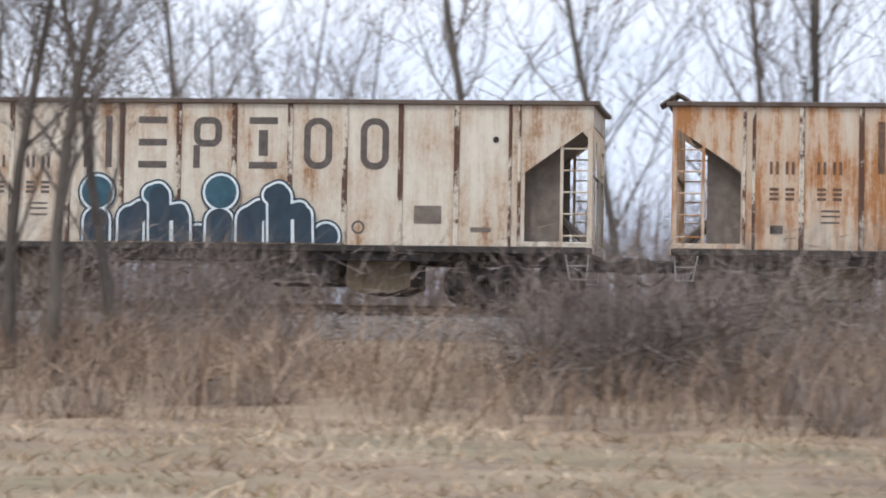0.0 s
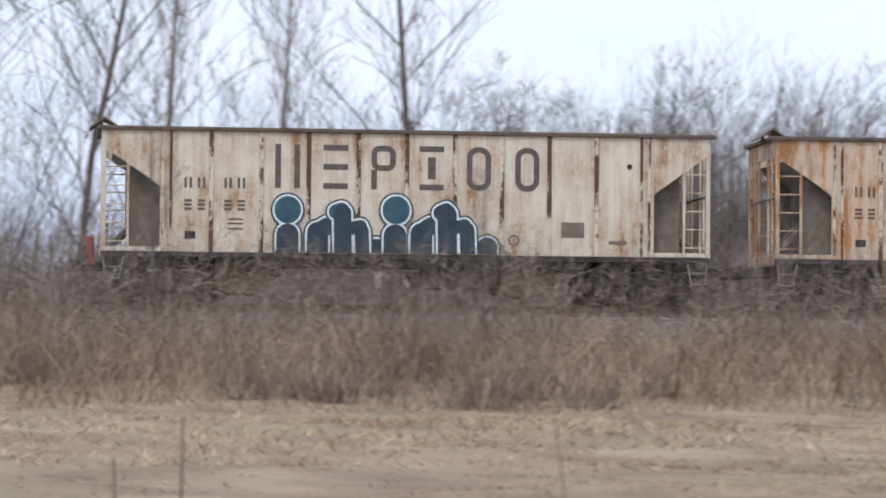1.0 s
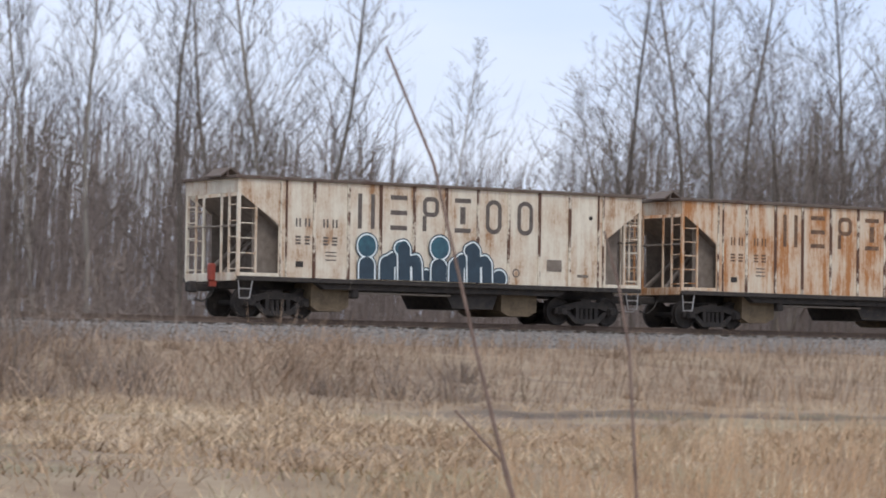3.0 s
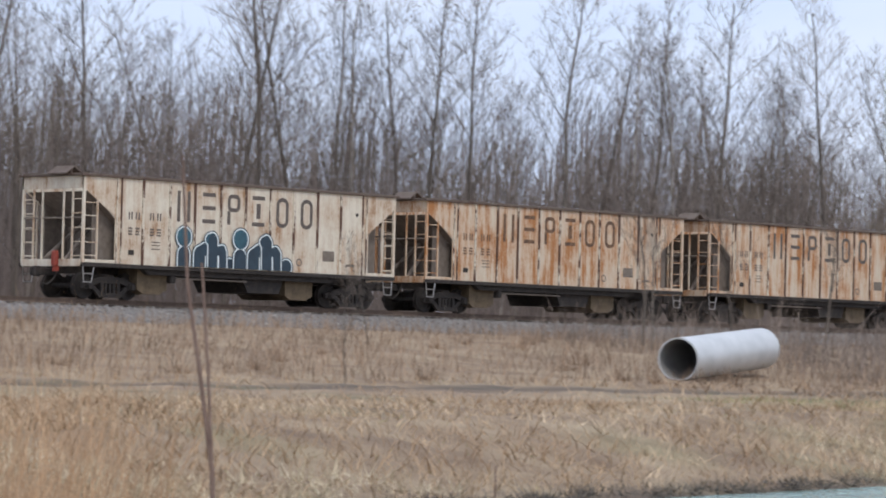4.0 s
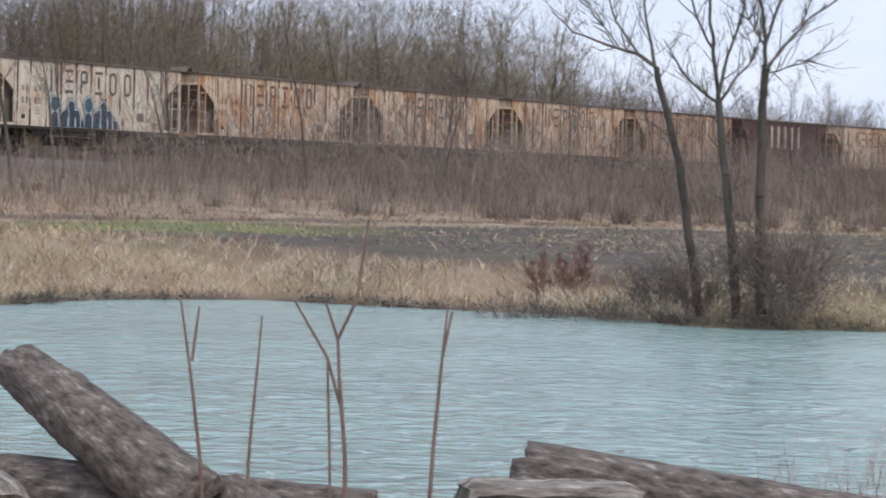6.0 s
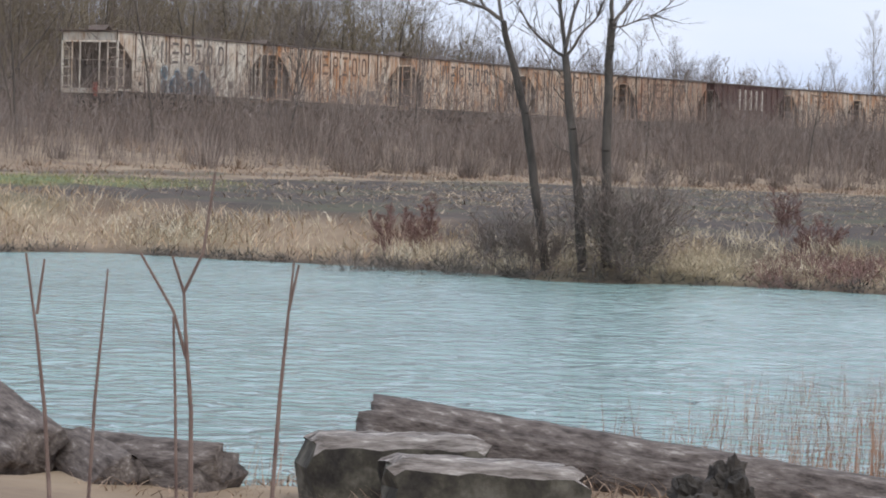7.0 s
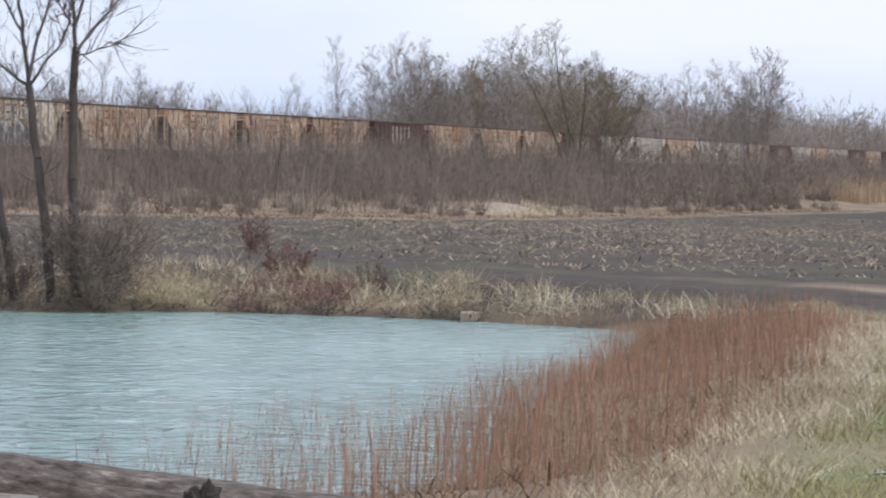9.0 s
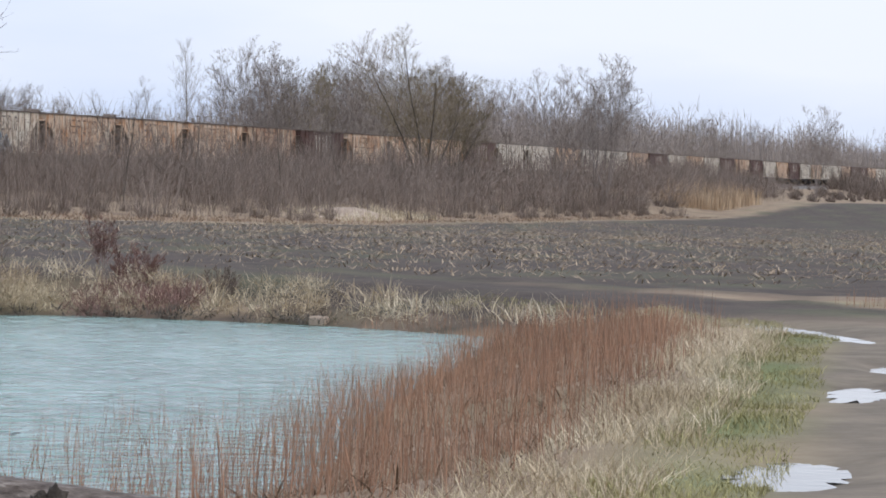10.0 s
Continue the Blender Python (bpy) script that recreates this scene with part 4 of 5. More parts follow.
def build_woods():
    rng = random.Random(11)
    tall = [tree_meshes("tall", grow(random.Random(20 + i), 13, 0.75, 4, (22, 6, 4, 2), 0.03 * (i - 2), 0.2, 0.0075, 0.4, 0.33, 0.3), M_BARK, M_CROWN, 0.008, 0.014) for i in range(5)]
    wide = [tree_meshes("wide", fan(random.Random(40 + i), 10, 4, 0.5, (9, 5, 4, 3), 0.008, 0.75, 0.4), M_BARK, M_CROWN, 0.008, 0.014) for i in range(4)]
    pale = [tree_meshes("pale", grow(random.Random(60 + i), 12, 0.6, 4, (22, 6, 4, 2), 0.04, 0.2, 0.007, 0.45, 0.3, 0.35), M_PALEBARK, M_CROWN, 0.008, 0.013) for i in range(3)]
    bud = [tree_meshes("bud", fan(random.Random(70 + i), 9.6, 5, 0.75, (8, 5, 4, 3), 0.008, 0.75, 0.45), M_BARK, M_BUDS, 0.008, 0.014) for i in range(3)]

    # far trees wear the colour lightened for aerial haze, bark included
    far_kinds = [tree_meshes("far", fan(random.Random(80 + i), 12, 5, 0.5, (9, 5, 4, 3), 0.0055, 0.75, 0.4), M_FARWOOD_HAZED, M_FARWOOD_HAZED if i else M_BUDS, 0.012, 0.026) for i in range(4)]

    def at(az, y):
        return y * math.tan(radians(az))

    # the wood behind the track: bearing, count, depth range, kinds, size range
    stands = [(-17, -7, 6, (92, 112), wide + tall, (1.1, 1.45)), (-7, 6, 8, (92, 110), tall + pale, (1.2, 1.6)), (6, 14, 11, (98, 122), wide, (0.85, 1.1)),
              (14, 23, 16, (100, 128), wide + bud, (0.8, 1.02)), (23, 31, 8, (93, 112), tall + pale, (1.1, 1.5)), (31, 36, 5, (98, 125), wide + pale, (0.85, 1.15)),
              (35.5, 43, 15, (93, 122), tall + wide, (1.15, 1.5)), (43, 52, 18, (93, 125), tall + pale, (1.05, 1.45)), (50, 57, 12, (93, 120), tall + wide, (1.1, 1.4)), (54.5, 64.5, 19, (93, 106), bud, (1.2, 1.5)),
              (64, 70, 8, (100, 135), far_kinds, (0.75, 0.95)), (72.6, 77, 15, (95, 115), far_kinds, (1.15, 1.5)), (77, 83, 26, (100, 135), far_kinds, (1.0, 1.35))]
    for a0, a1, n, (y0, y1), kinds, (s0, s1) in stands:
        for i in range(n):
            az = a0 + (a1 - a0) * (i + rng.uniform(0.1, 0.9)) / n
            y = rng.uniform(y0, y1)
            x = at(az, y)
            kind = rng.choice(kinds)
            lab = "pale-barked slender leafless tree in the wood" if kind in pale else ("spreading tree with tawny swelling buds" if kind in bud else "tall leafless grey-brown tree in the wood behind the track")
            tree(kind, x, y, float(ground_z(x, y)) - 0.1, rng.uniform(0, 6.28), rng.uniform(s0, s1), lab, "trees of the wood")
    # lone crowns that stand out against the sky
    for kind, az, y, size, lab in ((bud[1], 69.6, 112, 1.0, "rounded spreading leafless tree behind the track"), (pale[0], 71.75, 108, 1.3, "slender pale leafless tree behind the track"),
                                   (pale[1], 72.25, 112, 1.1, "slender pale leafless tree behind the track"), (pale[2], 71.15, 110, 0.95, "slender pale leafless tree behind the track")):
        x = at(az, y)
        tree(kind, x, y, float(ground_z(x, y)) - 0.1, az, size, lab, "trees of the wood")
    return tall, wide, pale, bud, far_kinds


TALL, WIDE_TREES, PALE, BUD, FAR = build_woods()


def thicket(name, n, region, height, mat, seed, label, width=(0.012, 0.03), lean=0.35, clump=0.0, shape=None, tops=None, taper=1.0, knee=0.55):
    rng = np.random.default_rng(seed)
    (x0, x1), (y0, y1) = region
    x, y = rng.uniform(x0, x1, n), rng.uniform(y0, y1, n)
    dens = 0.5 + 0.5 * ripple(x, y, 0.45) * 0.9 + 0.3 * ripple(x + 9, y, 1.3)
    keep = rng.uniform(0, 1, n) < (1 - clump) + clump * dens
    keep &= pond_dist(x, y) > (-2.4 if 'russet' in name else 0.1)
    if shape is not None:
        keep &= shape(x, y, rng)
    x, y = x[keep], y[keep]
    m = len(x)
    tall = 0.6 + 0.5 * np.clip(0.5 + 0.6 * ripple(x, y, 0.35) + 0.3 * ripple(x, y + 5, 1.1), 0, 1.2)
    h = (height[0] + (height[1] - height[0]) * rng.uniform(0, 1, m) ** taper) * tall
    if tops is not None:
        h = h / height[1] * np.interp(np.degrees(np.arctan2(x, y)), tops[0], tops[1])
    ln = rng.normal(0, lean, (m, 2)) * h[:, None] + np.array([0.12, 0])[None] * h[:, None]
    w = rng.uniform(*width, m)
    p = np.stack([x, y, np.maximum(ground_z(x, y), -0.25) - 0.03], 1)
    tagged(new(name, blades(name, p, h, ln, w, mat, rng, 0.35, knee)), label, name.replace("_", " "), kind="stuff")


def copse(name, bushes, each, region, height, mat, seed, label, width=(0.012, 0.03), wide=0.55, keep=None):
    """Rounded clumps of leafless brush, each a fan of stems, in one mesh."""
    rng = np.random.default_rng(seed)
    (x0, x1), (y0, y1) = region
    bx, by = rng.uniform(x0, x1, bushes), rng.uniform(y0, y1, bushes)
    if keep is not None:
        ok = keep(bx, by, rng)
        bx, by = bx[ok], by[ok]
    bh = height[0] + (height[1] - height[0]) * np.clip(rng.uniform(0, 1, len(bx)) ** 1.3 * (0.75 + 0.45 * ripple(bx, by, 0.16)), 0, 1.1)
    n = len(bx) * each
    bx, by, bh = np.repeat(bx, each), np.repeat(by, each), np.repeat(bh, each)
    a = rng.uniform(0, 2 * np.pi, n)
    d = np.sqrt(rng.uniform(0, 1, n))
    r = bh * wide
    foot = 0.55 * d * r
    x, y = bx + foot * np.cos(a), by + foot * np.sin(a)
    h = bh * np.sqrt(np.clip(1.05 - d ** 2, 0.05, 1)) * rng.uniform(0.35, 1.08, n)
    lean = np.stack([np.cos(a), np.sin(a)], 1) * (0.6 * d * r)[:, None] + rng.normal(0, 0.14, (n, 2)) * bh[:, None]
    p = np.column_stack([x, y, ground_z(x, y) - 0.03])
    tagged(new(name, blades(name, p, h, lean, rng.uniform(*width, n), mat, rng, 0.4)), label, name.replace("_", " "), kind="stuff")


def canopy(name, crowns, each, region, height, mat, seed, label, width, length, spread, up=0.7, tops=None, keep=None):
    """Rounded crowns full of short bare twigs that point outwards and up, in one mesh."""
    rng = np.random.default_rng(seed)
    (x0, x1), (y0, y1) = region
    cx, cy = rng.uniform(x0, x1, crowns), rng.uniform(y0, y1, crowns)
    if keep is not None:
        ok = keep(cx, cy, rng)
        cx, cy = cx[ok], cy[ok]
    ch = rng.uniform(*height, len(cx))
    if tops is not None:
        ch = ch * np.interp(np.degrees(np.arctan2(cx, cy)), tops[0], tops[1])
    cr = rng.uniform(*spread, len(cx))
    base = ground_z(cx, cy)
    n = len(cx) * each
    cx, cy, ch, cr, base = (np.repeat(v, each) for v in (cx, cy, ch, cr, base))
    d = rng.normal(0, 1, (n, 3))
    d /= np.linalg.norm(d, axis=1)[:, None]
    r = rng.uniform(0.05, 1, n) ** 0.5
    p = np.column_stack([cx + d[:, 0] * r * cr, cy + d[:, 1] * r * cr, base + ch * (0.5 + 0.47 * d[:, 2] * r)])
    way = d * 0.7 + rng.normal(0, 0.65, (n, 3)) + np.array([0.1, 0, up])
    way /= np.linalg.norm(way, axis=1)[:, None]
    a = rng.uniform(0, np.pi, n)
    side = np.column_stack([np.cos(a), np.sin(a), 0.4 * np.sin(3 * a)]) * (rng.uniform(*width, n) / 2)[:, None]
    tip = p + way * rng.uniform(*length, n)[:, None]
    v = np.stack([p - side, p + side, tip], 1).reshape(-1, 3)
    tagged(new(name, bulk(name, v, np.arange(3 * n).reshape(-1, 3), mat)), label, name.replace("_", " "), kind="stuff")


def strip(name, n, e0, e1, height, mat, seed, label, width, lean, clump=0.4):
    """Blades along the lane's near verge, from e0 to e1 metres beside its middle."""
    rng = np.random.default_rng(seed)
    x = 14 + 42 * rng.uniform(0, 1, n) ** 1.3
    y = np.interp(x, [p[0] for p in LANE[:9]], [p[1] for p in LANE[:9]]) + rng.uniform(e0, e1, n)
    ok = (rng.uniform(0, 1, n) < 1 - clump + clump * (0.5 + 0.7 * ripple(x, y, 1.9) + 0.3 * ripple(x, y, 4.1))) & (pond_dist(x, y) > 0)
    x, y = x[ok], y[ok]
    m = len(x)
    h = rng.uniform(*height, m) * (0.7 + 0.4 * ripple(x, y, 1.9))
    ln = rng.normal(0, lean, (m, 2)) * h[:, None]
    p = np.column_stack([x, y, ground_z(x, y) - 0.02])
    tagged(new(name, blades(name, p, h, ln, rng.uniform(*width, m), mat, rng)), label, name.replace("_", " "), kind="stuff")


def build_scrub():
    # wood undergrowth and the grey haze of the farther wood: height by bearing
    tops = ((-20, 3, 7, 24, 30, 34, 36, 38, 57, 63, 65, 68, 72, 73, 77, 80, 84), (11, 11, 12, 13.5, 14, 10.5, 13, 17, 17.5, 14, 10, 9, 9, 14.5, 15, 15.5, 16))
    mass = ((-20, 6, 10, 22, 28, 34, 38, 57, 62, 65, 72, 73, 77, 80, 84), (8.5, 8.5, 12, 13, 14, 12.5, 15.5, 17.5, 13.5, 9, 9, 14, 16, 16.5, 16.5))
    thicket("far_woodland", 6000, ((-75, 300), (112, 150)), (4.0, 11.0), M_HAZE, 3, "distant leafless grey-brown woodland", (0.02, 0.05), 0.12, 0.0, None, (tops[0], [0.8 * v for v in tops[1]]), 1.5, 0.75)
    thicket("far_woodland", 24000, ((-75, 300), (128, 152)), (6.0, 10.0), M_HAZE, 17, "distant leafless grey-brown woodland", (0.05, 0.11), 0.07, 0.0, None, mass, 0.6, 0.85)
    thicket("far_woodland", 15000, ((300, 1500), (100, 145)), (5.0, 10.0), M_FARWOOD_HAZED, 4, "distant leafless grey-brown woodland", (0.08, 0.18), 0.06, 0.0, None, mass, 0.8, 0.85)
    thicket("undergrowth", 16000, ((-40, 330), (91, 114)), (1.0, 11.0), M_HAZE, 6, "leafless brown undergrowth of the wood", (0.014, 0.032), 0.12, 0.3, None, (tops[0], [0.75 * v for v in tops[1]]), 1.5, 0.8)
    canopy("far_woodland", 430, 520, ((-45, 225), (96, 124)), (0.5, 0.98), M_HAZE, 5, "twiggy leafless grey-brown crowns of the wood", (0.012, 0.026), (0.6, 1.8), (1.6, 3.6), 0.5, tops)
    canopy("far_woodland", 460, 260, ((400, 1500), (98, 140)), (0.7, 1.15), M_FARWOOD_HAZED, 14, "rounded grey-brown crowns of distant leafless trees", (0.07, 0.15), (1.6, 3.2), (3.5, 7.0), 0.4, tops)
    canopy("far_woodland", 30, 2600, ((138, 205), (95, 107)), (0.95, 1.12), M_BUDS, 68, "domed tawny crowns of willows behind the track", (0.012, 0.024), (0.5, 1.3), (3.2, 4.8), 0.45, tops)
    canopy("far_woodland", 18, 1900, ((325, 450), (97, 112)), (0.9, 1.15), M_FARWOOD_HAZED, 69, "rounded grey-brown crowns of leafless trees", (0.03, 0.06), (0.7, 1.8), (4.0, 6.5), 0.45, tops)
    canopy("far_woodland", 190, 420, ((215, 420), (100, 128)), (0.6, 1.05), M_FARWOOD_HAZED, 11, "twiggy leafless grey-brown crowns of the wood", (0.035, 0.07), (0.9, 2.2), (2.4, 4.6), 0.7, tops)
    thicket("undergrowth", 16000, ((-45, 200), (90, 98)), (0.6, 4.2), M_HAZE, 7, "low leafless brush at the wood's edge", (0.02, 0.05), 0.25, 0.3)
    # scrub on the near slope of the embankment

    def left(x, y, rng):
        return rng.uniform(0, 1, x.shape) < np.clip((41 - x) / 6, 0, 1)

    def near_grass(x, y, rng):
        a = np.degrees(np.arctan2(x, y))
        return (a > 30) & (a < 41.5) & (rng.uniform(0, 1, x.shape) < np.clip((41.5 - a) / 6, 0, 1))

    def gap(x, y, rng):
        hole = np.exp(-((x + 9.5) / 2.2) ** 2) + 0.7 * np.exp(-((x - 12) / 2.0) ** 2) + 0.8 * np.exp(-((x - 37) / 3.0) ** 2)
        return left(x, y, rng) & (rng.uniform(0, 1, x.shape) > hole)

    thicket("scrub", 11000, ((-32, 42), (66.5, 76)), (0.7, 3.0), M_TWIG, 8, "tangled grey-brown leafless scrub below the track", (0.012, 0.026), 0.45, 0.75, gap, taper=1.7)
    canopy("bramble", 300, 130, ((-32, 44), (67, 76)), (0.9, 2.7), M_TWIG, 51, "tangled heaps of grey-brown brush below the track", (0.012, 0.03), (0.3, 1.0), (0.7, 1.9), 0.15, None, gap)
    canopy("bramble", 130, 110, ((-32, 44), (61, 68)), (0.4, 1.2), M_WEED, 52, "tangled russet weeds on the embankment slope", (0.012, 0.028), (0.25, 0.8), (0.6, 1.5), 0.2, None, left)
    thicket("tall_weeds", 24000, ((-32, 44), (56, 69)), (0.4, 1.5), M_WEED, 9, "dead tawny weeds on the embankment slope", (0.012, 0.03), 0.65, 0.8, left)
    thicket("tall_weeds", 15000, ((36, 86), (57, 76.5)), (0.2, 0.75), M_WEED, 10, "low dead russet weeds beside the track", (0.012, 0.03), 0.35, 0.4)
    thicket("scrub", 13000, ((78, 132), (58, 76)), (0.5, 2.2), M_TWIG, 12, "thin leafless saplings and brush by the track", (0.012, 0.03), 0.25, 0.6, taper=1.7)
    thicket("scrub", 16000, ((112, 250), (57, 77)), (0.5, 4.0), M_TWIG, 13, "dense brown leafless thicket hiding the track", (0.014, 0.03), 0.3, 0.7, taper=1.7)
    canopy("thicket", 330, 170, ((108, 250), (61, 76.5)), (1.6, 5.0), M_TWIG, 55, "rounded clumps of brown leafless brush hiding the track", (0.012, 0.028), (0.4, 1.3), (1.2, 2.8), 0.6)
    canopy("thicket", 230, 150, ((240, 450), (59, 76.5)), (1.8, 5.0), M_TWIG, 56, "rounded clumps of brown leafless brush hiding the track", (0.025, 0.055), (0.6, 1.7), (1.6, 3.4), 0.6)
    copse("thicket", 350, 60, ((108, 250), (61, 76.5)), (1.6, 5.0), M_TWIG, 41, "rounded clumps of brown leafless brush hiding the track", (0.014, 0.032), 0.5)
    copse("thicket", 210, 55, ((240, 335), (59, 76.5)), (1.8, 5.0), M_TWIG, 42, "rounded clumps of brown leafless brush hiding the track", (0.025, 0.055), 0.55)
    copse("thicket", 130, 130, ((172, 300), (67, 77)), (2.2, 5.2), M_TWIG, 48, "tall clumps of brown leafless brush before the train", (0.02, 0.045), 0.45)
    copse("thicket", 60, 110, ((388, 448), (64, 77)), (3.5, 7.0), M_TWIG, 49, "tall clumps of brown leafless brush before the train", (0.04, 0.09), 0.5)
    copse("thicket", 40, 100, ((600, 650), (64, 77)), (3.5, 7.0), M_TWIG, 50, "tall clumps of brown leafless brush before the train", (0.07, 0.14), 0.5)
    copse("thicket", 150, 90, ((330, 800), (60, 75)), (0.8, 3.0), M_TWIG, 43, "low clumps of brown leafless brush below the track", (0.05, 0.1), 0.6)
    copse("thicket", 130, 80, ((90, 330), (55.5, 61)), (0.8, 2.2), M_TWIG, 44, "brown clumps of brush along the field edge", (0.018, 0.035), 0.5)
    copse("bramble", 90, 130, ((-30, 42), (58, 74)), (0.7, 2.3), M_TWIG, 45, "tangled grey-brown brambles on the embankment", (0.01, 0.024), 0.8, gap)
    copse("bramble", 80, 110, ((-30, 44), (57, 66)), (0.6, 1.7), M_TWIG, 46, "grey-brown clumps of dead brush on the embankment", (0.012, 0.028), 0.9, left)
    canopy("bramble", 22, 380, ((19.5, 29), (63.5, 67)), (0.8, 1.9), M_CROWN, 60, "dark heap of tangled cut brush below the track", (0.014, 0.032), (0.4, 1.4), (0.8, 1.7), 0.0)
    canopy("bramble", 7, 420, ((-7.5, -4), (63, 65)), (0.8, 1.4), M_CROWN, 61, "dark heap of tangled cut brush below the track", (0.014, 0.032), (0.4, 1.3), (0.7, 1.3), 0.0)
    thicket("tall_weeds", 9000, ((5.4, 9.4), (8.2, 12)), (1.1, 1.85), M_TAWNY, 62, "tall tawny seeding grass near the pond", (0.0025, 0.006), 0.16, 0.6, near_grass, taper=0.8)
    copse("bramble", 60, 70, ((36, 110), (57, 74)), (0.3, 0.9), M_WEED, 47, "low tawny clumps of dead weeds by the track", (0.012, 0.028), 0.9)
    thicket("tawny_reeds", 2600, ((352, 385), (56, 64)), (1.5, 3.2), M_GRASS, 16, "clump of tall tawny reeds at the field's end", (0.03, 0.06), 0.1)


build_scrub()


def build_grass():
    def bank(x, y, rng):
        d = pond_dist(x, y)
        soil = (x > 66) & (y < 52)
        return (~soil) & (d > 0.25) & (rng.uniform(0, 1, x.shape) < np.clip(1.15 - d / 60, 0.35, 1))

    def lane_free(x, y, rng):
        return (seg_dist(x, y, LANE) > 1.5) & bank(x, y, rng) & (np.abs(y - 54.6) > 1.2 * (x > 32)) & ((y < 47.5) | (y > 56) | (x < 32) | (rng.uniform(0, 1, x.shape) < 0.12))

    thicket("dry_grass", 60000, ((20, 76), (29, 57)), (0.12, 0.42), M_GRASS, 21, "flattened straw-coloured dead grass on the bank", (0.012, 0.03), 0.9, 0.45, lane_free)
    thicket("dry_grass", 46000, ((-18, 32), (40, 58)), (0.05, 0.19), M_GRASS, 22, "mown pale dead grass with green patches", (0.012, 0.028), 1.1, 0.3, lane_free)
    thicket("dry_grass", 8000, ((14, 32), (27, 40)), (0.06, 0.24), M_GRASS, 35, "mown pale dead grass with green patches", (0.012, 0.028), 0.9, 0.3, lane_free)
    thicket("dry_grass", 40000, ((-6, 15), (23, 42)), (0.03, 0.12), M_GRASS, 34, "mown pale dead grass with green patches", (0.006, 0.014), 1.3, 0.3, lane_free)
    thicket("new_grass", 9000, ((-24, 60), (26, 57)), (0.05, 0.16), M_GREEN, 23, "short new green grass between the dead blades", (0.012, 0.028), 0.6, 0.9, lane_free)

    thicket("new_grass", 5000, ((60, 84), (45.5, 51.5)), (0.05, 0.2), M_GREEN, 63, "patch of new green grass beside the far lane", (0.012, 0.028), 0.5, 0.5)

    def east_bank(x, y, rng):
        d = pond_dist(x, y)
        return (d > 0.7) & (d < 5.2) & (x > 52) & (seg_dist(x, y, LANE) > 1.6)

    thicket("dry_grass", 50000, ((48, 72), (10, 42)), (0.14, 0.46), M_STRAW, 24, "clumps of bleached dead grass on the pond bank", (0.008, 0.02), 0.7, 0.7, east_bank)

    def near_bank(x, y, rng):
        d = pond_dist(x, y)
        e = seg_dist(x, y, LANE)
        return (d > -0.9) & (e > 2.8) & (y > 2.8) & (rng.uniform(0, 1, x.shape) < np.clip((e - 2.75) / 0.7, 0, 1))

    def in_water(x, y, rng):
        d = pond_dist(x, y)
        return (d > -2.4) & (d < 0.4)

    thicket("russet_stems", 18000, ((16.5, 41), (3, 13)), (0.3, 0.85), M_REED, 25, "thin russet willow stems along the pond", (0.003, 0.007), 0.14, 0.5, near_bank)
    thicket("russet_stems", 12000, ((30, 56), (5, 15)), (0.2, 0.56), M_REED, 26, "thin russet willow stems along the pond", (0.005, 0.011), 0.14, 0.5, near_bank)
    thicket("russet_stems", 5000, ((15.5, 31), (6.2, 11.5)), (0.5, 1.15), M_REED, 67, "sparse tall bare stems standing in the pond's edge", (0.003, 0.006), 0.12, 0.5, in_water)
    thicket("straw_litter", 14000, ((15, 55), (3.5, 14)), (0.05, 0.25), M_WEED, 27, "brown dead grass under the stems", (0.008, 0.02), 0.9, 0.3, near_bank)
    strip("dry_grass", 24000, 2.1, 3.3, (0.06, 0.26), M_STRAW, 28, "bleached grass tufts on the lane's verge", (0.004, 0.01), 0.7, 0.8)
    strip("new_grass", 24000, 1.5, 2.5, (0.04, 0.13), M_GREEN, 29, "short green grass on the lane's verge", (0.006, 0.012), 0.5, 0.5)
    strip("straw_litter", 30000, 2.9, 8.0, (0.04, 0.17), M_WEED, 32, "brown dead grass under the stems", (0.005, 0.012), 1.0, 0.3)
    thicket('tall_weeds', 5000, ((10, 26), (17, 27.5)), (0.25, 0.8), M_WEED, 30, 'tall tawny weeds before the bank', (0.008, 0.018), 0.3, 0.6)
    thicket('dry_grass', 15000, ((66, 330), (52.3, 58)), (0.1, 0.3), M_WEED, 33, 'low dead grass along the field edge', (0.02, 0.05), 0.6, 0.4)
    # rough straw and dark litter on the pond's banks

    def bank(x, y, rng):
        d = pond_dist(x, y)
        return (d > 0.35) & (d < 3.2) & (seg_dist(x, y, LANE) > 1.9)

    def rim(x, y, rng):
        d = pond_dist(x, y)
        return (d > 0.0) & (d < 0.28) & (y > 15.6)

    canopy("dry_grass", 2600, 60, ((14, 60), (13.5, 34)), (0.14, 0.42), M_STRAW, 57, "matted bleached grass tufts on the pond bank", (0.01, 0.022), (0.12, 0.4), (0.18, 0.5), 0.35, None, bank)
    canopy("thicket", 9, 420, ((55.8, 57.2), (22.9, 24.2)), (1.3, 2.1), M_TWIG, 59, "dense twiggy bush at the foot of the bank trees", (0.008, 0.02), (0.2, 0.6), (0.5, 0.85), 0.4)
    canopy("thicket", 12, 300, ((56.2, 60.2), (24.4, 29.2)), (0.5, 1.2), M_CROWN, 65, "dark tangled brush and roots on the pond bank", (0.008, 0.02), (0.2, 0.6), (0.4, 0.9), 0.2)
    canopy("thicket", 8, 260, ((56.6, 58.4), (18.6, 21.2)), (0.25, 0.55), M_REDTWIG, 66, "low dark red brush at the water's edge", (0.008, 0.018), (0.15, 0.5), (0.3, 0.6), 0.3)
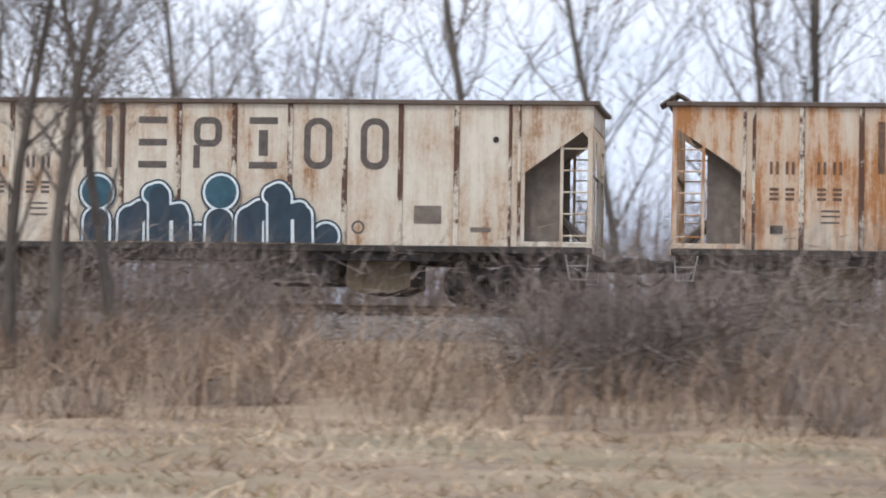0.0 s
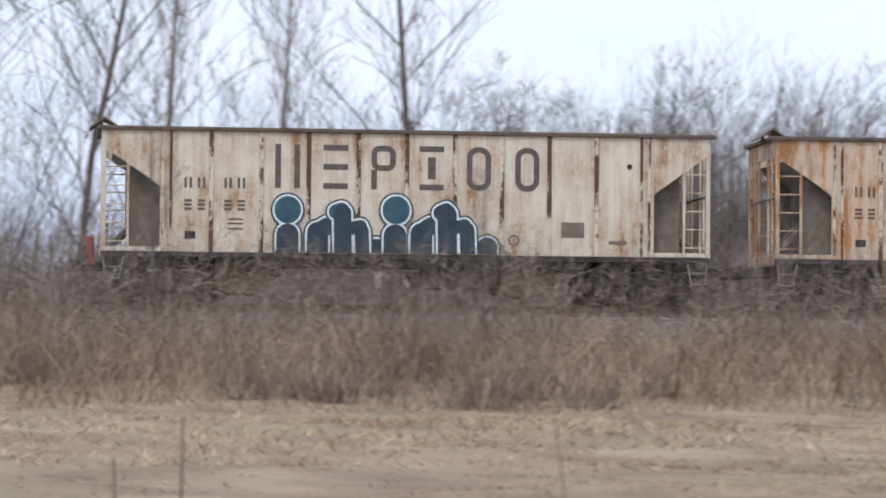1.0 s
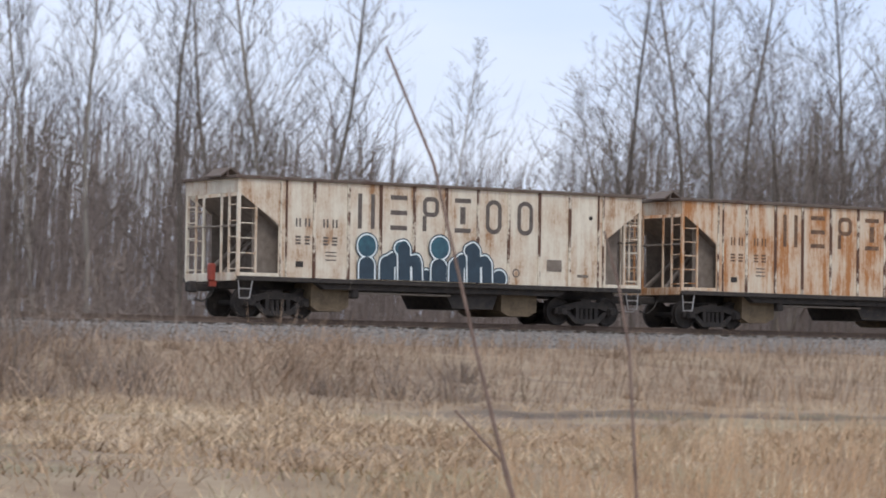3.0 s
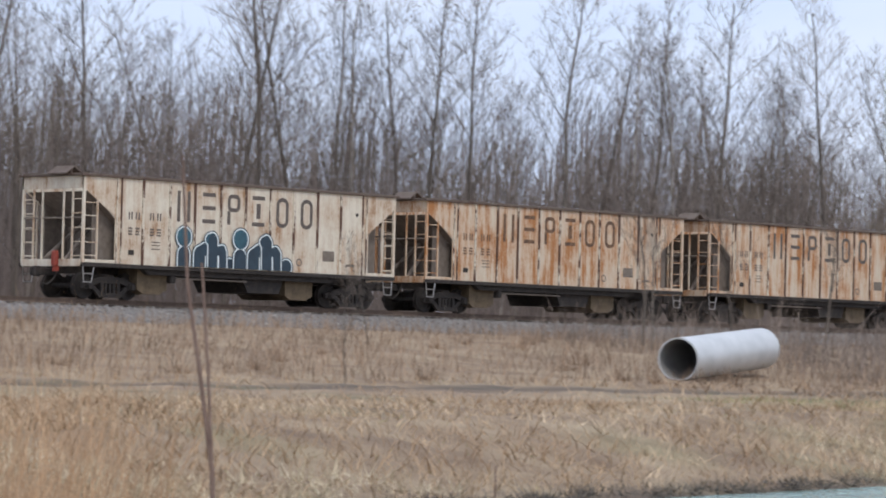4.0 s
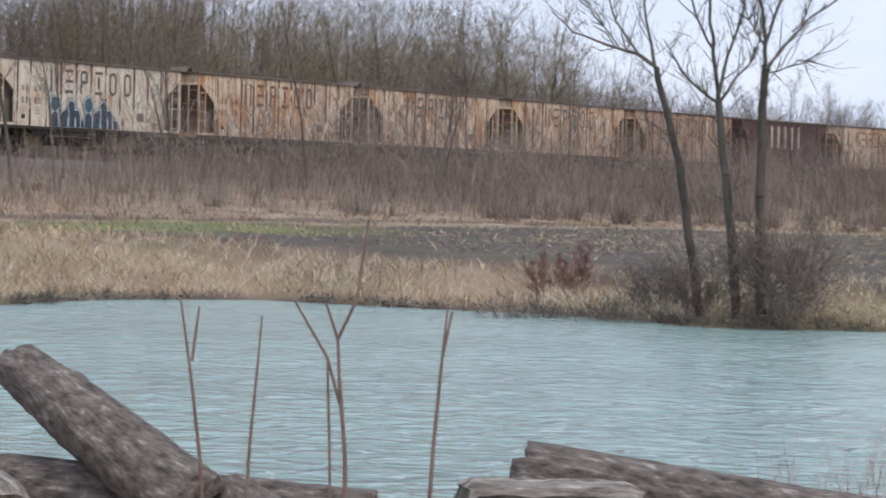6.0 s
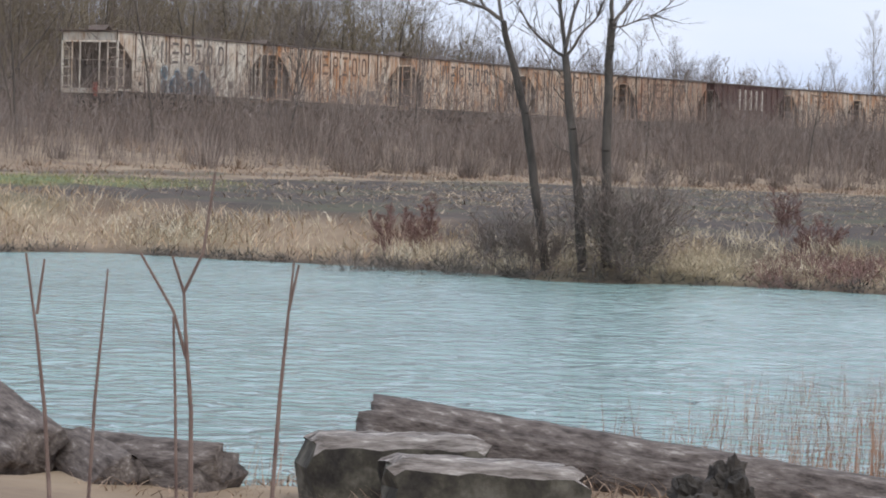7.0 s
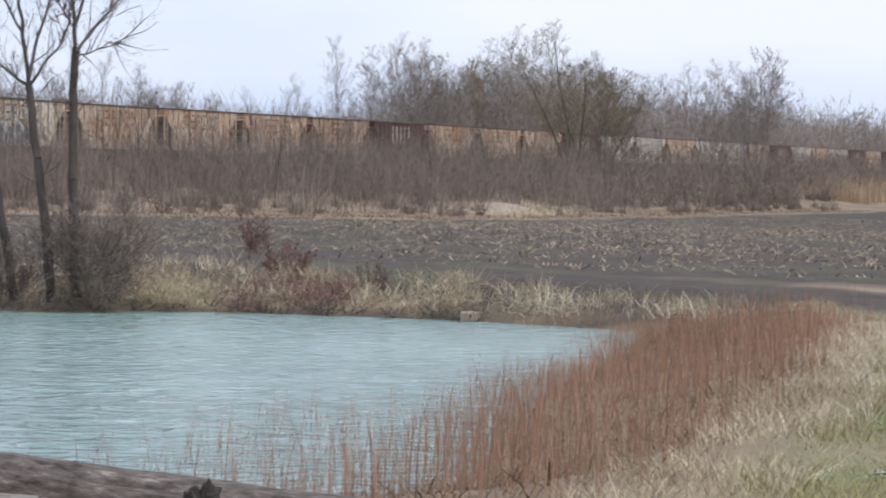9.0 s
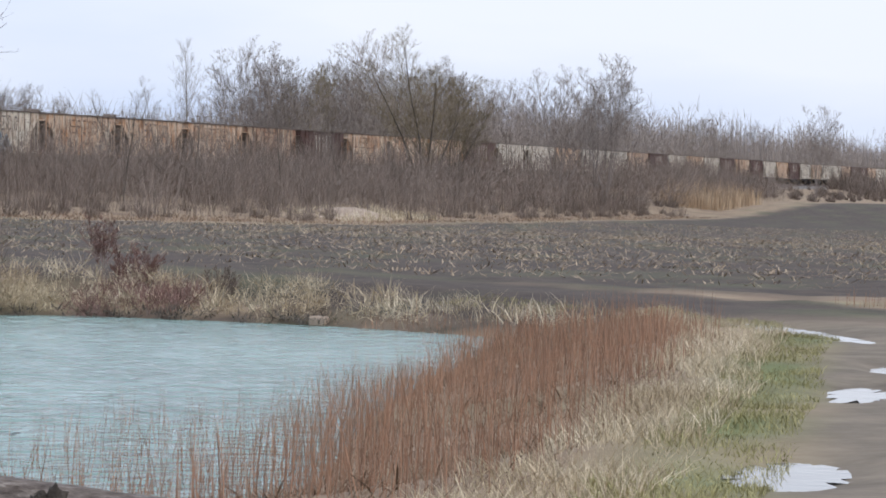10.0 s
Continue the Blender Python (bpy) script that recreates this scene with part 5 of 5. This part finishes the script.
    # dark muddy rim, made dense to imitate the bank's dark reflection in the water
    canopy("wet_litter", 24000, 30, ((14, 60), (10, 40)), (0.08, 0.22), M_BARK, 58, "dark roots and litter at the water's edge, standing in for the bank's reflection", (0.012, 0.03), (0.08, 0.3), (0.15, 0.4), 0.1, None, rim)
    # stubble of the cornfield, in rows
    rng = np.random.default_rng(31)
    n = 80000
    x = 66 + 190 * rng.uniform(0, 1, n) ** 1.5
    y = rng.uniform(8, 53, n)
    row = np.round(y / 0.76) * 0.76 + rng.normal(0, 0.14, n)
    thick = 0.6 + 0.4 * ripple(x * 0.35, row, 0.9) + 0.3 * ripple(x, row, 0.31)
    ok = (x > 66 + 0.12 * (row - 30)) & (row > 9 - (x - 60) * 0.25) & (seg_dist(x, row, LANE) > 2.4) & (row < 52) & (rng.uniform(0, 1, n) < np.clip(thick, 0.08, 1) * np.clip((x - 66) / 14, 0.25, 1))
    x, row = x[ok], row[ok]
    m = len(x)
    h = rng.uniform(0.03, 0.2, m) * rng.uniform(0.3, 1, m)
    lean = rng.normal(0, 0.15, (m, 2))
    p = np.stack([x, row, ground_z(x, row) - 0.005], 1)
    tagged(new("corn_stubble", blades("corn_stubble", p, h, lean, rng.uniform(0.016, 0.045, m), M_STALK, rng, 0.6)), "bleached broken corn stubble in rows on dark soil", "stubble", kind="stuff")


build_grass()


# ---- single things ----
def tube_curve(bm, pts, r0, r1, sides=6):
    n = len(pts) - 1
    for i in range(n):
        bar(bm, pts[i], pts[i + 1], r0 + (r1 - r0) * i / n, sides, r0 + (r1 - r0) * (i + 1) / n)
    return bm


def build_pipe():
    a = Vector((70.2, 59.2, 0))
    way = Vector((math.sin(radians(71.5)), math.cos(radians(71.5)), 0.06)).normalized()
    length, r, n = 6.6, 0.6, 40
    side = Vector((way.y, -way.x, 0)).normalized()
    up = side.cross(way)
    base = a + Vector((0, 0, float(ground_z(70.2, 59.2)) + r - 0.03))
    thing = new("culvert_pipe")

    def shell(rad, inner):
        bm = B()
        rings = []
        steps = 44
        for k in range(steps + 1):
            s = length * k / steps
            rr = rad + (0.006 if k % 2 else 0.0)
            rings.append([bm.verts.new(base + way * s + (side * math.cos(2 * math.pi * i / n) + up * math.sin(2 * math.pi * i / n)) * rr) for i in range(n)])
        for p, q in zip(rings, rings[1:]):
            for i in range(n):
                bm.faces.new((p[i], p[(i + 1) % n], q[(i + 1) % n], q[i]))
        for f in bm.faces:
            f.smooth = True
        return bm

    part("outer_wall", shell(r, False), M_PIPE, thing)
    part("lining", shell(r - 0.03, True), M_PIPEIN, thing, "dull grey inside of the pipe")
    bm = B()
    for s in (0, length):
        o = [bm.verts.new(base + way * s + (side * math.cos(2 * math.pi * i / n) + up * math.sin(2 * math.pi * i / n)) * (r + 0.008)) for i in range(n)]
        q = [bm.verts.new(base + way * s + (side * math.cos(2 * math.pi * i / n) + up * math.sin(2 * math.pi * i / n)) * (r - 0.032)) for i in range(n)]
        for i in range(n):
            bm.faces.new((o[i], o[(i + 1) % n], q[(i + 1) % n], q[i]))
    part("rim", bm, M_PIPE, thing)
    tagged(thing, "large pale galvanised culvert pipe lying in dead grass", "culvert pipe")


build_pipe()


def log_mesh(bm, pts, radii, seed, sides=22, knots=0.1, squash=1.0):
    """A weathered round log along pts, with furrows, flats and broken ends."""
    rng = random.Random(seed)
    ph = [rng.uniform(0, 6.28) for _ in range(8)]
    P = [Vector(p) for p in pts]
    steps = 26
    rings = []
    for k in range(steps + 1):
        t = k / steps
        f = t * (len(P) - 1)
        i = min(int(f), len(P) - 2)
        c = P[i].lerp(P[i + 1], f - i)
        rad = radii[i] + (radii[i + 1] - radii[i]) * (f - i)
        d = (P[i + 1] - P[i]).normalized()
        side = d.cross(Vector((0, 0, 1))).normalized()
        up = side.cross(d)
        ring = []
        for j in range(sides):
            a = 2 * math.pi * j / sides
            w = 1 + 0.06 * math.sin(3 * a + ph[0] + 0.8 * t) + 0.05 * math.sin(7 * a + ph[1] + 1.5 * t) + 0.04 * math.sin(11 * a + ph[2]) + knots * math.exp(-((t - 0.35) / 0.05) ** 2) * max(0, math.cos(a - ph[3]))
            w += rng.uniform(-0.025, 0.025)
            end = 0.06 * math.sin(4 * a + ph[4]) + 0.05 * math.sin(9 * a + ph[5])
            shift = d * (end * (1 if k == 0 else (-1 if k == steps else 0)) * 3.0 * min(rad, 0.2))
            ring.append(bm.verts.new(c + (side * math.cos(a) + up * math.sin(a) * squash) * rad * w + shift))
        rings.append(ring)
    for p, q in zip(rings, rings[1:]):
        for j in range(sides):
            bm.faces.new((p[j], p[(j + 1) % sides], q[(j + 1) % sides], q[j]))
    for ring, flip in ((rings[0], 1), (rings[-1], 0)):
        c = bm.verts.new(sum((v.co for v in ring), Vector()) / sides)
        for j in range(sides):
            bm.faces.new((ring[j], c, ring[(j + 1) % sides]) if flip else (ring[(j + 1) % sides], c, ring[j]))
    for f in bm.faces:
        f.smooth = True
    bmesh.ops.recalc_face_normals(bm, faces=bm.faces)
    return bm


def along(ob, a, b):
    """Turn a finished mesh's own axes so that its x runs from a to b."""
    d = (Vector(b) - Vector(a)).normalized()
    side = Vector((0, 0, 1)).cross(d).normalized()
    m = Matrix((d, side, d.cross(side))).transposed().to_4x4()
    m.translation = a
    ob.data.transform(m.inverted())
    ob.matrix_world = m
    return ob


def timber_mesh(bm, a, b, w, h, seed, mossy=True):
    """A sawn beam from a to b (middle of its top edge), with rounded worn edges, checks and a sagging top."""
    rng = random.Random(seed)
    A, Bv = Vector(a), Vector(b)
    d = (Bv - A).normalized()
    side = Vector((0, 0, 1)).cross(d).normalized()
    up = d.cross(side)
    prof = [(-w / 2, -h), (-w / 2, -h * 0.5), (-w / 2, -0.06), (-w / 2 + 0.03, -0.015)] + [(-w / 2 + w * i / 6, 0.0) for i in range(1, 6)] + [(w / 2 - 0.03, -0.015), (w / 2, -0.06), (w / 2, -h * 0.5), (w / 2, -h)]
    ph = [rng.uniform(0, 6.28) for _ in range(6)]
    rings = []
    steps = 18
    for k in range(steps + 1):
        t = k / steps
        c = A.lerp(Bv, t)
        ring = []
        for j, (u, v) in enumerate(prof):
            n1 = 0.006 * math.sin(5 * t * 3 + ph[0] + j * 1.7) + 0.006 * math.sin(j * 2.3 + ph[1]) + rng.uniform(-0.005, 0.005)
            e = (0.03 * math.sin(j * 1.9 + ph[2]) + rng.uniform(-0.02, 0.02)) if k in (0, steps) else 0
            worn = -0.035 if (k in (0, steps) and v > -0.1) else 0
            ring.append(bm.verts.new(c + side * (u + n1 * 0.6) + up * (v + n1 + worn) + d * e))
        rings.append(ring)
    m = len(prof)
    for p, q in zip(rings, rings[1:]):
        for j in range(m):
            bm.faces.new((p[j], p[(j + 1) % m], q[(j + 1) % m], q[j]))
    bm.faces.new(rings[0][::-1])
    bm.faces.new(rings[-1])
    bmesh.ops.recalc_face_normals(bm, faces=bm.faces)
    # mossy sides and rotted ends below the bleached top, their shade put into the colour
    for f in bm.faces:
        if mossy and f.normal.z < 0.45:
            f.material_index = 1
    return bm


def lump(bm, c, r, seed, tall=1.0):
    """A knobbly piece of rotten wood."""
    out = bmesh.ops.create_icosphere(bm, subdivisions=4, radius=1)
    off = Vector((seed * 3.1, seed * 1.7, 0))
    for v in out["verts"]:
        q = v.co.normalized()
        w = 1 + 0.55 * noise.noise(q * 1.6 + off) + 0.3 * noise.noise(q * 4 + off) + 0.14 * noise.noise(q * 9 + off)
        v.co = Vector(c) + Vector((q.x, q.y, q.z * tall)) * r * w
    return bm


def build_logs():
    def log(pts, radii, seed, mat, label, name="log", **k):
        ob = part(name, log_mesh(B(), pts, radii, seed, **k), mat)
        along(ob, pts[0], pts[-1])
        return tagged(ob, label, "log", "logs by the pond")

    def timber(a, b, w, h, seed, label):
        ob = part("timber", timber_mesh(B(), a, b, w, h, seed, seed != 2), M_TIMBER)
        ob.data.materials.append(M_MOSSY_SHADE)
        along(ob, a, b)
        return tagged(ob, label, "timber", "logs by the pond")

    log([(15.03, 10.83, 1.22), (14.7, 10.15, 0.97), (14.2, 9.1, 0.58)], [0.14, 0.18, 0.2], 1, M_LOG, "furrowed grey driftwood log leaning up out of the pile")
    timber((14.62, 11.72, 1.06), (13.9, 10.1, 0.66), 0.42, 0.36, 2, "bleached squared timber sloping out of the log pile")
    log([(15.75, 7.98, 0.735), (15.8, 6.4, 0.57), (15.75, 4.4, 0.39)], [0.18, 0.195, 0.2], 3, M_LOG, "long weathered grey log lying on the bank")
    timber((14.35, 7.62, 0.83), (14.9, 6.95, 0.82), 0.3, 0.34, 4, "squared grey timber with a rotted side coloured dark for shade")
    timber((13.95, 6.98, 0.79), (14.52, 6.25, 0.74), 0.36, 0.3, 5, "squared grey timber with mossy sides coloured as shaded, and a worn top")
    for c, r, seed, tall in (((14.5, 5.62, 0.6), 0.15, 6, 0.9), ((14.62, 5.5, 0.66), 0.1, 7, 1.5)):
        tagged(part("stump", lump(B(), c, r, seed, tall), M_CHAR), "dark rotten stump beside the timbers", "stump", "logs by the pond")
    log([(14.5, 9.1, 0.62), (14.2, 8.6, 0.5)], [0.15, 0.16], 8, M_LOG, "short brown log end lying on the bank")
    log([(14.7, 11.3, 0.55), (14.5, 8.2, 0.52)], [0.2, 0.2], 9, M_LOG, "half-buried grey log under the pile")


build_logs()


def build_stems():
    groups = [
        ([[(6.3, 8.4, 0.6), (5.85, 8.72, 1.78), (5.78, 8.76, 2.07), (5.73, 8.8, 2.32), (5.61, 8.87, 2.89), (5.48, 8.96, 3.26)], [(5.83, 8.73, 1.84), (5.81, 8.75, 1.94), (5.68, 8.83, 2.1)]], 0.011),
        ([[(6.18, 8.48, 0.6), (6.16, 8.5, 1.82), (6.14, 8.52, 2.29), (6.11, 8.54, 2.5), (6.07, 8.57, 2.68)]], 0.009),
        ([[(7.05, 7.79, 0.6), (7.0, 7.83, 1.83), (6.96, 7.86, 2.16), (6.93, 7.89, 2.41), (6.91, 7.91, 2.83)], [(7.0, 7.83, 1.83), (6.98, 7.84, 2.16), (6.96, 7.86, 2.49)]], 0.012),
        ([[(8.0, 7.55, 0.6), (7.99, 7.56, 1.5), (7.98, 7.57, 1.68)], [(8.0, 7.55, 1.45), (8.01, 7.54, 1.68), (8.01, 7.54, 1.85)]], 0.008),
        ([[(10.14, 6.42, 0.6), (10.11, 6.46, 1.25), (10.09, 6.49, 1.53), (10.07, 6.53, 1.82)], [(10.09, 6.49, 1.6), (10.1, 6.47, 1.8)]], 0.012),
        ([[(10.19, 6.33, 0.6), (10.21, 6.31, 1.29), (10.22, 6.29, 1.58), (10.23, 6.28, 1.77)]], 0.010),
        ([[(10.4, 6.0, 0.6), (10.39, 6.01, 1.26), (10.37, 6.03, 1.55), (10.37, 6.04, 1.69), (10.35, 6.08, 1.82)], [(10.37, 6.04, 1.69), (10.4, 5.98, 1.84), (10.42, 5.95, 2.13)],
          [(10.38, 6.03, 1.45), (10.35, 6.07, 1.62), (10.29, 6.18, 1.83)], [(10.37, 6.05, 0.9), (10.36, 6.06, 1.3), (10.35, 6.07, 1.6)]], 0.013),
        ([[(10.53, 5.76, 0.6), (10.55, 5.73, 1.31), (10.56, 5.71, 1.6), (10.56, 5.69, 1.81)], [(10.56, 5.71, 1.62), (10.58, 5.68, 1.8)]], 0.012),
        ([[(1.02, 18.1, 0.5), (1.0, 18.1, 1.4), (1.01, 18.1, 2.05)]], 0.014),
        ([[(0.8, 18.0, 0.5), (0.79, 18.0, 1.3), (0.76, 18.0, 1.9)]], 0.012),
        ([[(3.8, 27.3, 1.1), (3.75, 27.35, 1.5), (3.7, 27.4, 1.95)]], 0.012),
    ]
    for runs, r in groups:
        s = new("weed_stalk")
        for k, pts in enumerate(runs):
            part("stem" if k == 0 else "branch", tube_curve(B(), pts, r * 0.75 if k == 0 else r * 0.5, r * 0.35), M_STEM, s)
        tagged(s, "bare reddish-brown shrub stalk standing by the pond", "stalk", "stalks near the pond")


build_stems()


def build_single_trees():
    rng = random.Random(5)
    sap = [tree_meshes("sapling", grow(random.Random(90 + i), 7, 0.6, 4, (12, 6, 3, 2), 0.06 * (i - 2), 0.25, 0.0075), M_BARK, M_CROWN, 0.008, 0.01) for i in range(4)]
    spots = [(80.5, 69, 0.75), (82.4, 71, 0.85), (85.8, 70, 0.8), (90.8, 70, 0.95), (93.8, 68, 1.5), (95.0, 67, 1.0), (99.9, 70, 0.9), (105.6, 69, 1.1), (108.4, 71, 0.9), (121.8, 70, 0.9),
             (114, 68, 1.2), (130, 70, 1.1), (-1.1, 69, 0.75), (2.0, 70, 0.7), (20.2, 70, 0.85), (24, 71, 0.7),
             (32, 70, 0.8), (33, 70.5, 0.65), (8.5, 71, 0.5), (14.5, 71, 0.6), (66.7, 68, 0.45), (140, 69, 1.0), (152, 70, 0.9), (170, 70, 1.0)]
    for i, (x, y, s) in enumerate(spots):
        tree(sap[i % 4], x, y, float(ground_z(x, y)) - 0.05, rng.uniform(0, 6.28), s, "slender leafless sapling on the embankment slope", "saplings before the train", "sapling")
    tree(sap[1], 54.7, 56.5, float(ground_z(54.7, 56.5)) - 0.05, 1.0, 0.38, "small leafless sapling by the far lane", "saplings before the train", "sapling")
    rnd = random.Random(77)
    for i in range(34):
        x, y = 118 + 200 * (i + rnd.random()) / 34, rnd.uniform(62, 76)
        tree(sap[i % 4], x, y, float(ground_z(x, y)) - 0.05, rnd.uniform(0, 6.28), rnd.uniform(0.55, 1.0), "slender leafless sapling on the embankment slope", "saplings before the train", "sapling")
    for k, (x, y, s) in enumerate(((-14.6, 66, 1.0), (-13.9, 65.5, 1.1), (-13.1, 66.5, 0.95))):
        ms = tree_meshes("front", grow(random.Random(150 + k), 9, 0.8, 4, (14, 6, 5, 3), 0.05 * (k - 1), 0.2, 0.012, 0.35, 0.45), M_BARK, M_CROWN, 0.01, 0.012)
        tree(ms, x, y, float(ground_z(x, y)) - 0.1, 1.3 * k, s, "crooked leafless tree on the slope before the train", "trees before the train")
    # the three trees on the far bank of the pond, limb by limb
    side = Vector((math.cos(radians(66.8)), -math.sin(radians(66.8)), 0))
    bank = [
        ((56.4, 24.25), [([(0, -0.3), (-0.12, 1.3), (-0.28, 2.7), (-0.45, 4.05)], 0.125, 0.085), ([(-0.45, 4.05), (-0.52, 4.7), (-0.62, 5.5), (-0.7, 6.5), (-0.9, 7.6)], 0.062, 0.02),
                         ([(-0.44, 4.05), (-0.2, 4.4), (0.1, 4.75), (0.35, 5.4)], 0.045, 0.012), ([(-0.44, 4.2), (-0.3, 4.9), (-0.05, 5.7), (0.15, 6.8)], 0.05, 0.015),
                         ([(-0.48, 4.05), (-0.8, 4.25), (-1.15, 4.6), (-1.5, 5.2)], 0.045, 0.012), ([(-0.56, 5.0), (-0.9, 5.6), (-1.1, 6.5), (-1.35, 7.2)], 0.035, 0.01)]),
        ((57.2, 25.3), [([(0, -0.3), (-0.3, 1.6), (-0.55, 3.0), (-0.78, 3.95), (-1.02, 4.75)], 0.115, 0.07), ([(-1.02, 4.75), (-1.4, 5.0), (-1.95, 5.15), (-2.6, 5.4), (-3.0, 5.75)], 0.055, 0.012),
                         ([(-1.02, 4.75), (-1.15, 5.35), (-1.3, 6.2), (-1.2, 7.2)], 0.05, 0.014), ([(-1.3, 4.92), (-1.8, 5.6), (-2.0, 6.2), (-2.3, 6.9)], 0.035, 0.01),
                         ([(-1.7, 5.08), (-2.2, 5.7), (-2.6, 6.4)], 0.025, 0.008)]),
        ((56.9, 24.0), [([(0, -0.3), (-0.05, 2.2), (-0.05, 3.9), (-0.02, 4.7)], 0.12, 0.085), ([(-0.02, 4.7), (-0.05, 5.4), (-0.2, 6.3), (-0.3, 7.8)], 0.06, 0.018),
                        ([(0.0, 4.5), (0.25, 4.55), (0.6, 4.75), (0.85, 4.72)], 0.026, 0.007), ([(0.0, 4.6), (0.35, 5.05), (0.75, 5.55), (1.3, 5.95), (1.7, 6.5)], 0.045, 0.01),
                        ([(-0.02, 5.1), (0.2, 5.8), (0.5, 6.6), (0.6, 7.5)], 0.045, 0.012), ([(-0.03, 5.0), (-0.35, 5.5), (-0.6, 6.2)], 0.03, 0.009), ([(0.6, 5.4), (0.85, 6.1), (0.95, 6.9)], 0.025, 0.008)]),
    ]
    for k, ((x, y), paths) in enumerate(bank):
        ms = tree_meshes("bank", limbed(paths, random.Random(300 + k), side, 15, 0.8), M_DARKBARK, M_CROWN, 0.006, 0.009)
        tree(ms, x, y, float(ground_z(x, y)) - 0.05, 0.0, 1.0, "forked leafless tree on the pond bank", "trees on the pond bank")
    # lone trees on the embankment farther along
    far = tree_meshes("lean", fan(random.Random(140), 14.5, 4, 0.72, (13, 6, 5, 3), 0.0095, 0.8, 0.35), M_BARK, M_BUDS, 0.014, 0.026)
    tree(far, 281, 71, 2.4, 0.3, 1.0, "leaning spreading leafless tree beside the track", "lone trees by the track")
    tree(far, 285, 70, 2.4, 2.4, 0.7, "leaning spreading leafless tree beside the track", "lone trees by the track")
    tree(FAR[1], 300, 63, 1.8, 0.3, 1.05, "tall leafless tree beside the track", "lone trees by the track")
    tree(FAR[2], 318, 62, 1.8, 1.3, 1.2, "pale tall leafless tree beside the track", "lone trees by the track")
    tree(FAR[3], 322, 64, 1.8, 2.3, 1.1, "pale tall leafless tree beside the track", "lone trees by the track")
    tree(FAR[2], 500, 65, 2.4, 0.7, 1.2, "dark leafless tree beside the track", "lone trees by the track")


build_single_trees()


def bush(x, y, r, h, n, mat, seed, label, spread=0.9):
    """A leafless shrub of several stems from one root."""
    rng = random.Random(seed)
    segs, stems = [], []
    for k in range(n):
        a = rng.uniform(0, 6.28)
        stems.append([])
        m = Matrix.Translation((0.22 * r * math.cos(a), 0.22 * r * math.sin(a), 0)) @ Matrix.Rotation(a, 4, "Z") @ Matrix.Rotation(rng.uniform(0.05, 0.75) * min(1.0, r / h), 4, "Y")
        for p0, p1, r0, r1, lv in grow(rng, h * rng.uniform(0.6, 1.1), 0.6, 3, (9, 6, 4), 0.0, 0.12, 0.008, 0.35, 0.4):
            (segs if lv else stems[-1]).append((m @ p0, m @ p1, r0, r1, lv))
    ob = new("shrub")
    ob.location = (x, y, float(ground_z(x, y)) + 0.1)
    for run in stems:
        o = new("stem", tubes("stem", [q[0] for q in run], [q[1] for q in run], [max(q[2], 0.006) for q in run], [max(q[3], 0.004) for q in run], mat, 5))
        o.parent = ob
    for nm, me in zip(("crown", "twig_spray"), tree_meshes("shrub", segs, mat, mat, 0.006, 0.009)):
        o = new(nm, me)
        o.parent = ob
    tagged(ob, label, "shrub", "shrubs on the bank")


def build_small():
    bush(56.9, 23.5, 1.7, 2.0, 18, M_TWIG, 1, "dense dark leafless shrub at the water's edge")
    bush(56.6, 25.2, 0.9, 1.2, 10, M_TWIG, 2, "low leafless shrub at the water's edge")
    bush(60.0, 29.4, 0.8, 1.3, 8, M_REDTWIG, 3, "red-stemmed leafless shrub on the bank")
    bush(60.2, 30.2, 0.7, 1.1, 6, M_REDTWIG, 4, "red-stemmed leafless shrub on the bank")
    bush(64.0, 23.0, 0.5, 1.1, 5, M_REDTWIG, 5, "red-stemmed leafless shrub on the bank")
    bush(59.6, 20.8, 1.0, 0.8, 10, M_REDTWIG, 6, "low dark red shrub at the water's edge")
    bush(58.2, 18.6, 0.8, 0.7, 8, M_TWIG, 7, "low dark shrub at the water's edge")
    bush(58.4, 26.9, 1.0, 1.1, 10, M_TWIG, 8, "tangled dead brush on the pond bank")
    # pale concrete marker at the water's edge
    post = part("marker_block", box(B(), 54.75, 55.05, 15.6, 15.9, -0.02, 0.17, 0.03), M_SAND)
    tagged(post, "small pale concrete block at the water's edge", "concrete block")
    # heap of sandy spoil
    bm = B()
    bmesh.ops.create_icosphere(bm, subdivisions=4, radius=1)
    for v in bm.verts:
        q = v.co.copy()
        w = 1 + 0.25 * math.sin(3.1 * q.x + 1) * math.cos(2.7 * q.y) + 0.12 * math.sin(7 * q.x) * math.sin(6 * q.y)
        px, py = 210 + 11 * q.x * w, 58.2 + 2.6 * q.y
        v.co = Vector((px, py, float(ground_z(px, py)) - 0.25 + 0.72 * max(q.z, -0.3) * (0.75 + 0.25 * w - 0.35 * q.x) * (0.8 + 0.3 * math.sin(5 * q.x + 1))))
    for f in bm.faces:
        f.smooth = True
    tagged(part("sand_mound", bm, M_SAND), "low heap of pale sandy spoil at the field edge", "spoil heap")
    thicket("dry_grass", 3500, ((199, 224), (55, 61)), (0.2, 0.9), M_STRAW, 64, "bleached grass on the spoil heap", (0.02, 0.05), 0.5, 0.8)
    for spot in PUDDLES:
        build_puddle(*spot)


build_small()

motions()
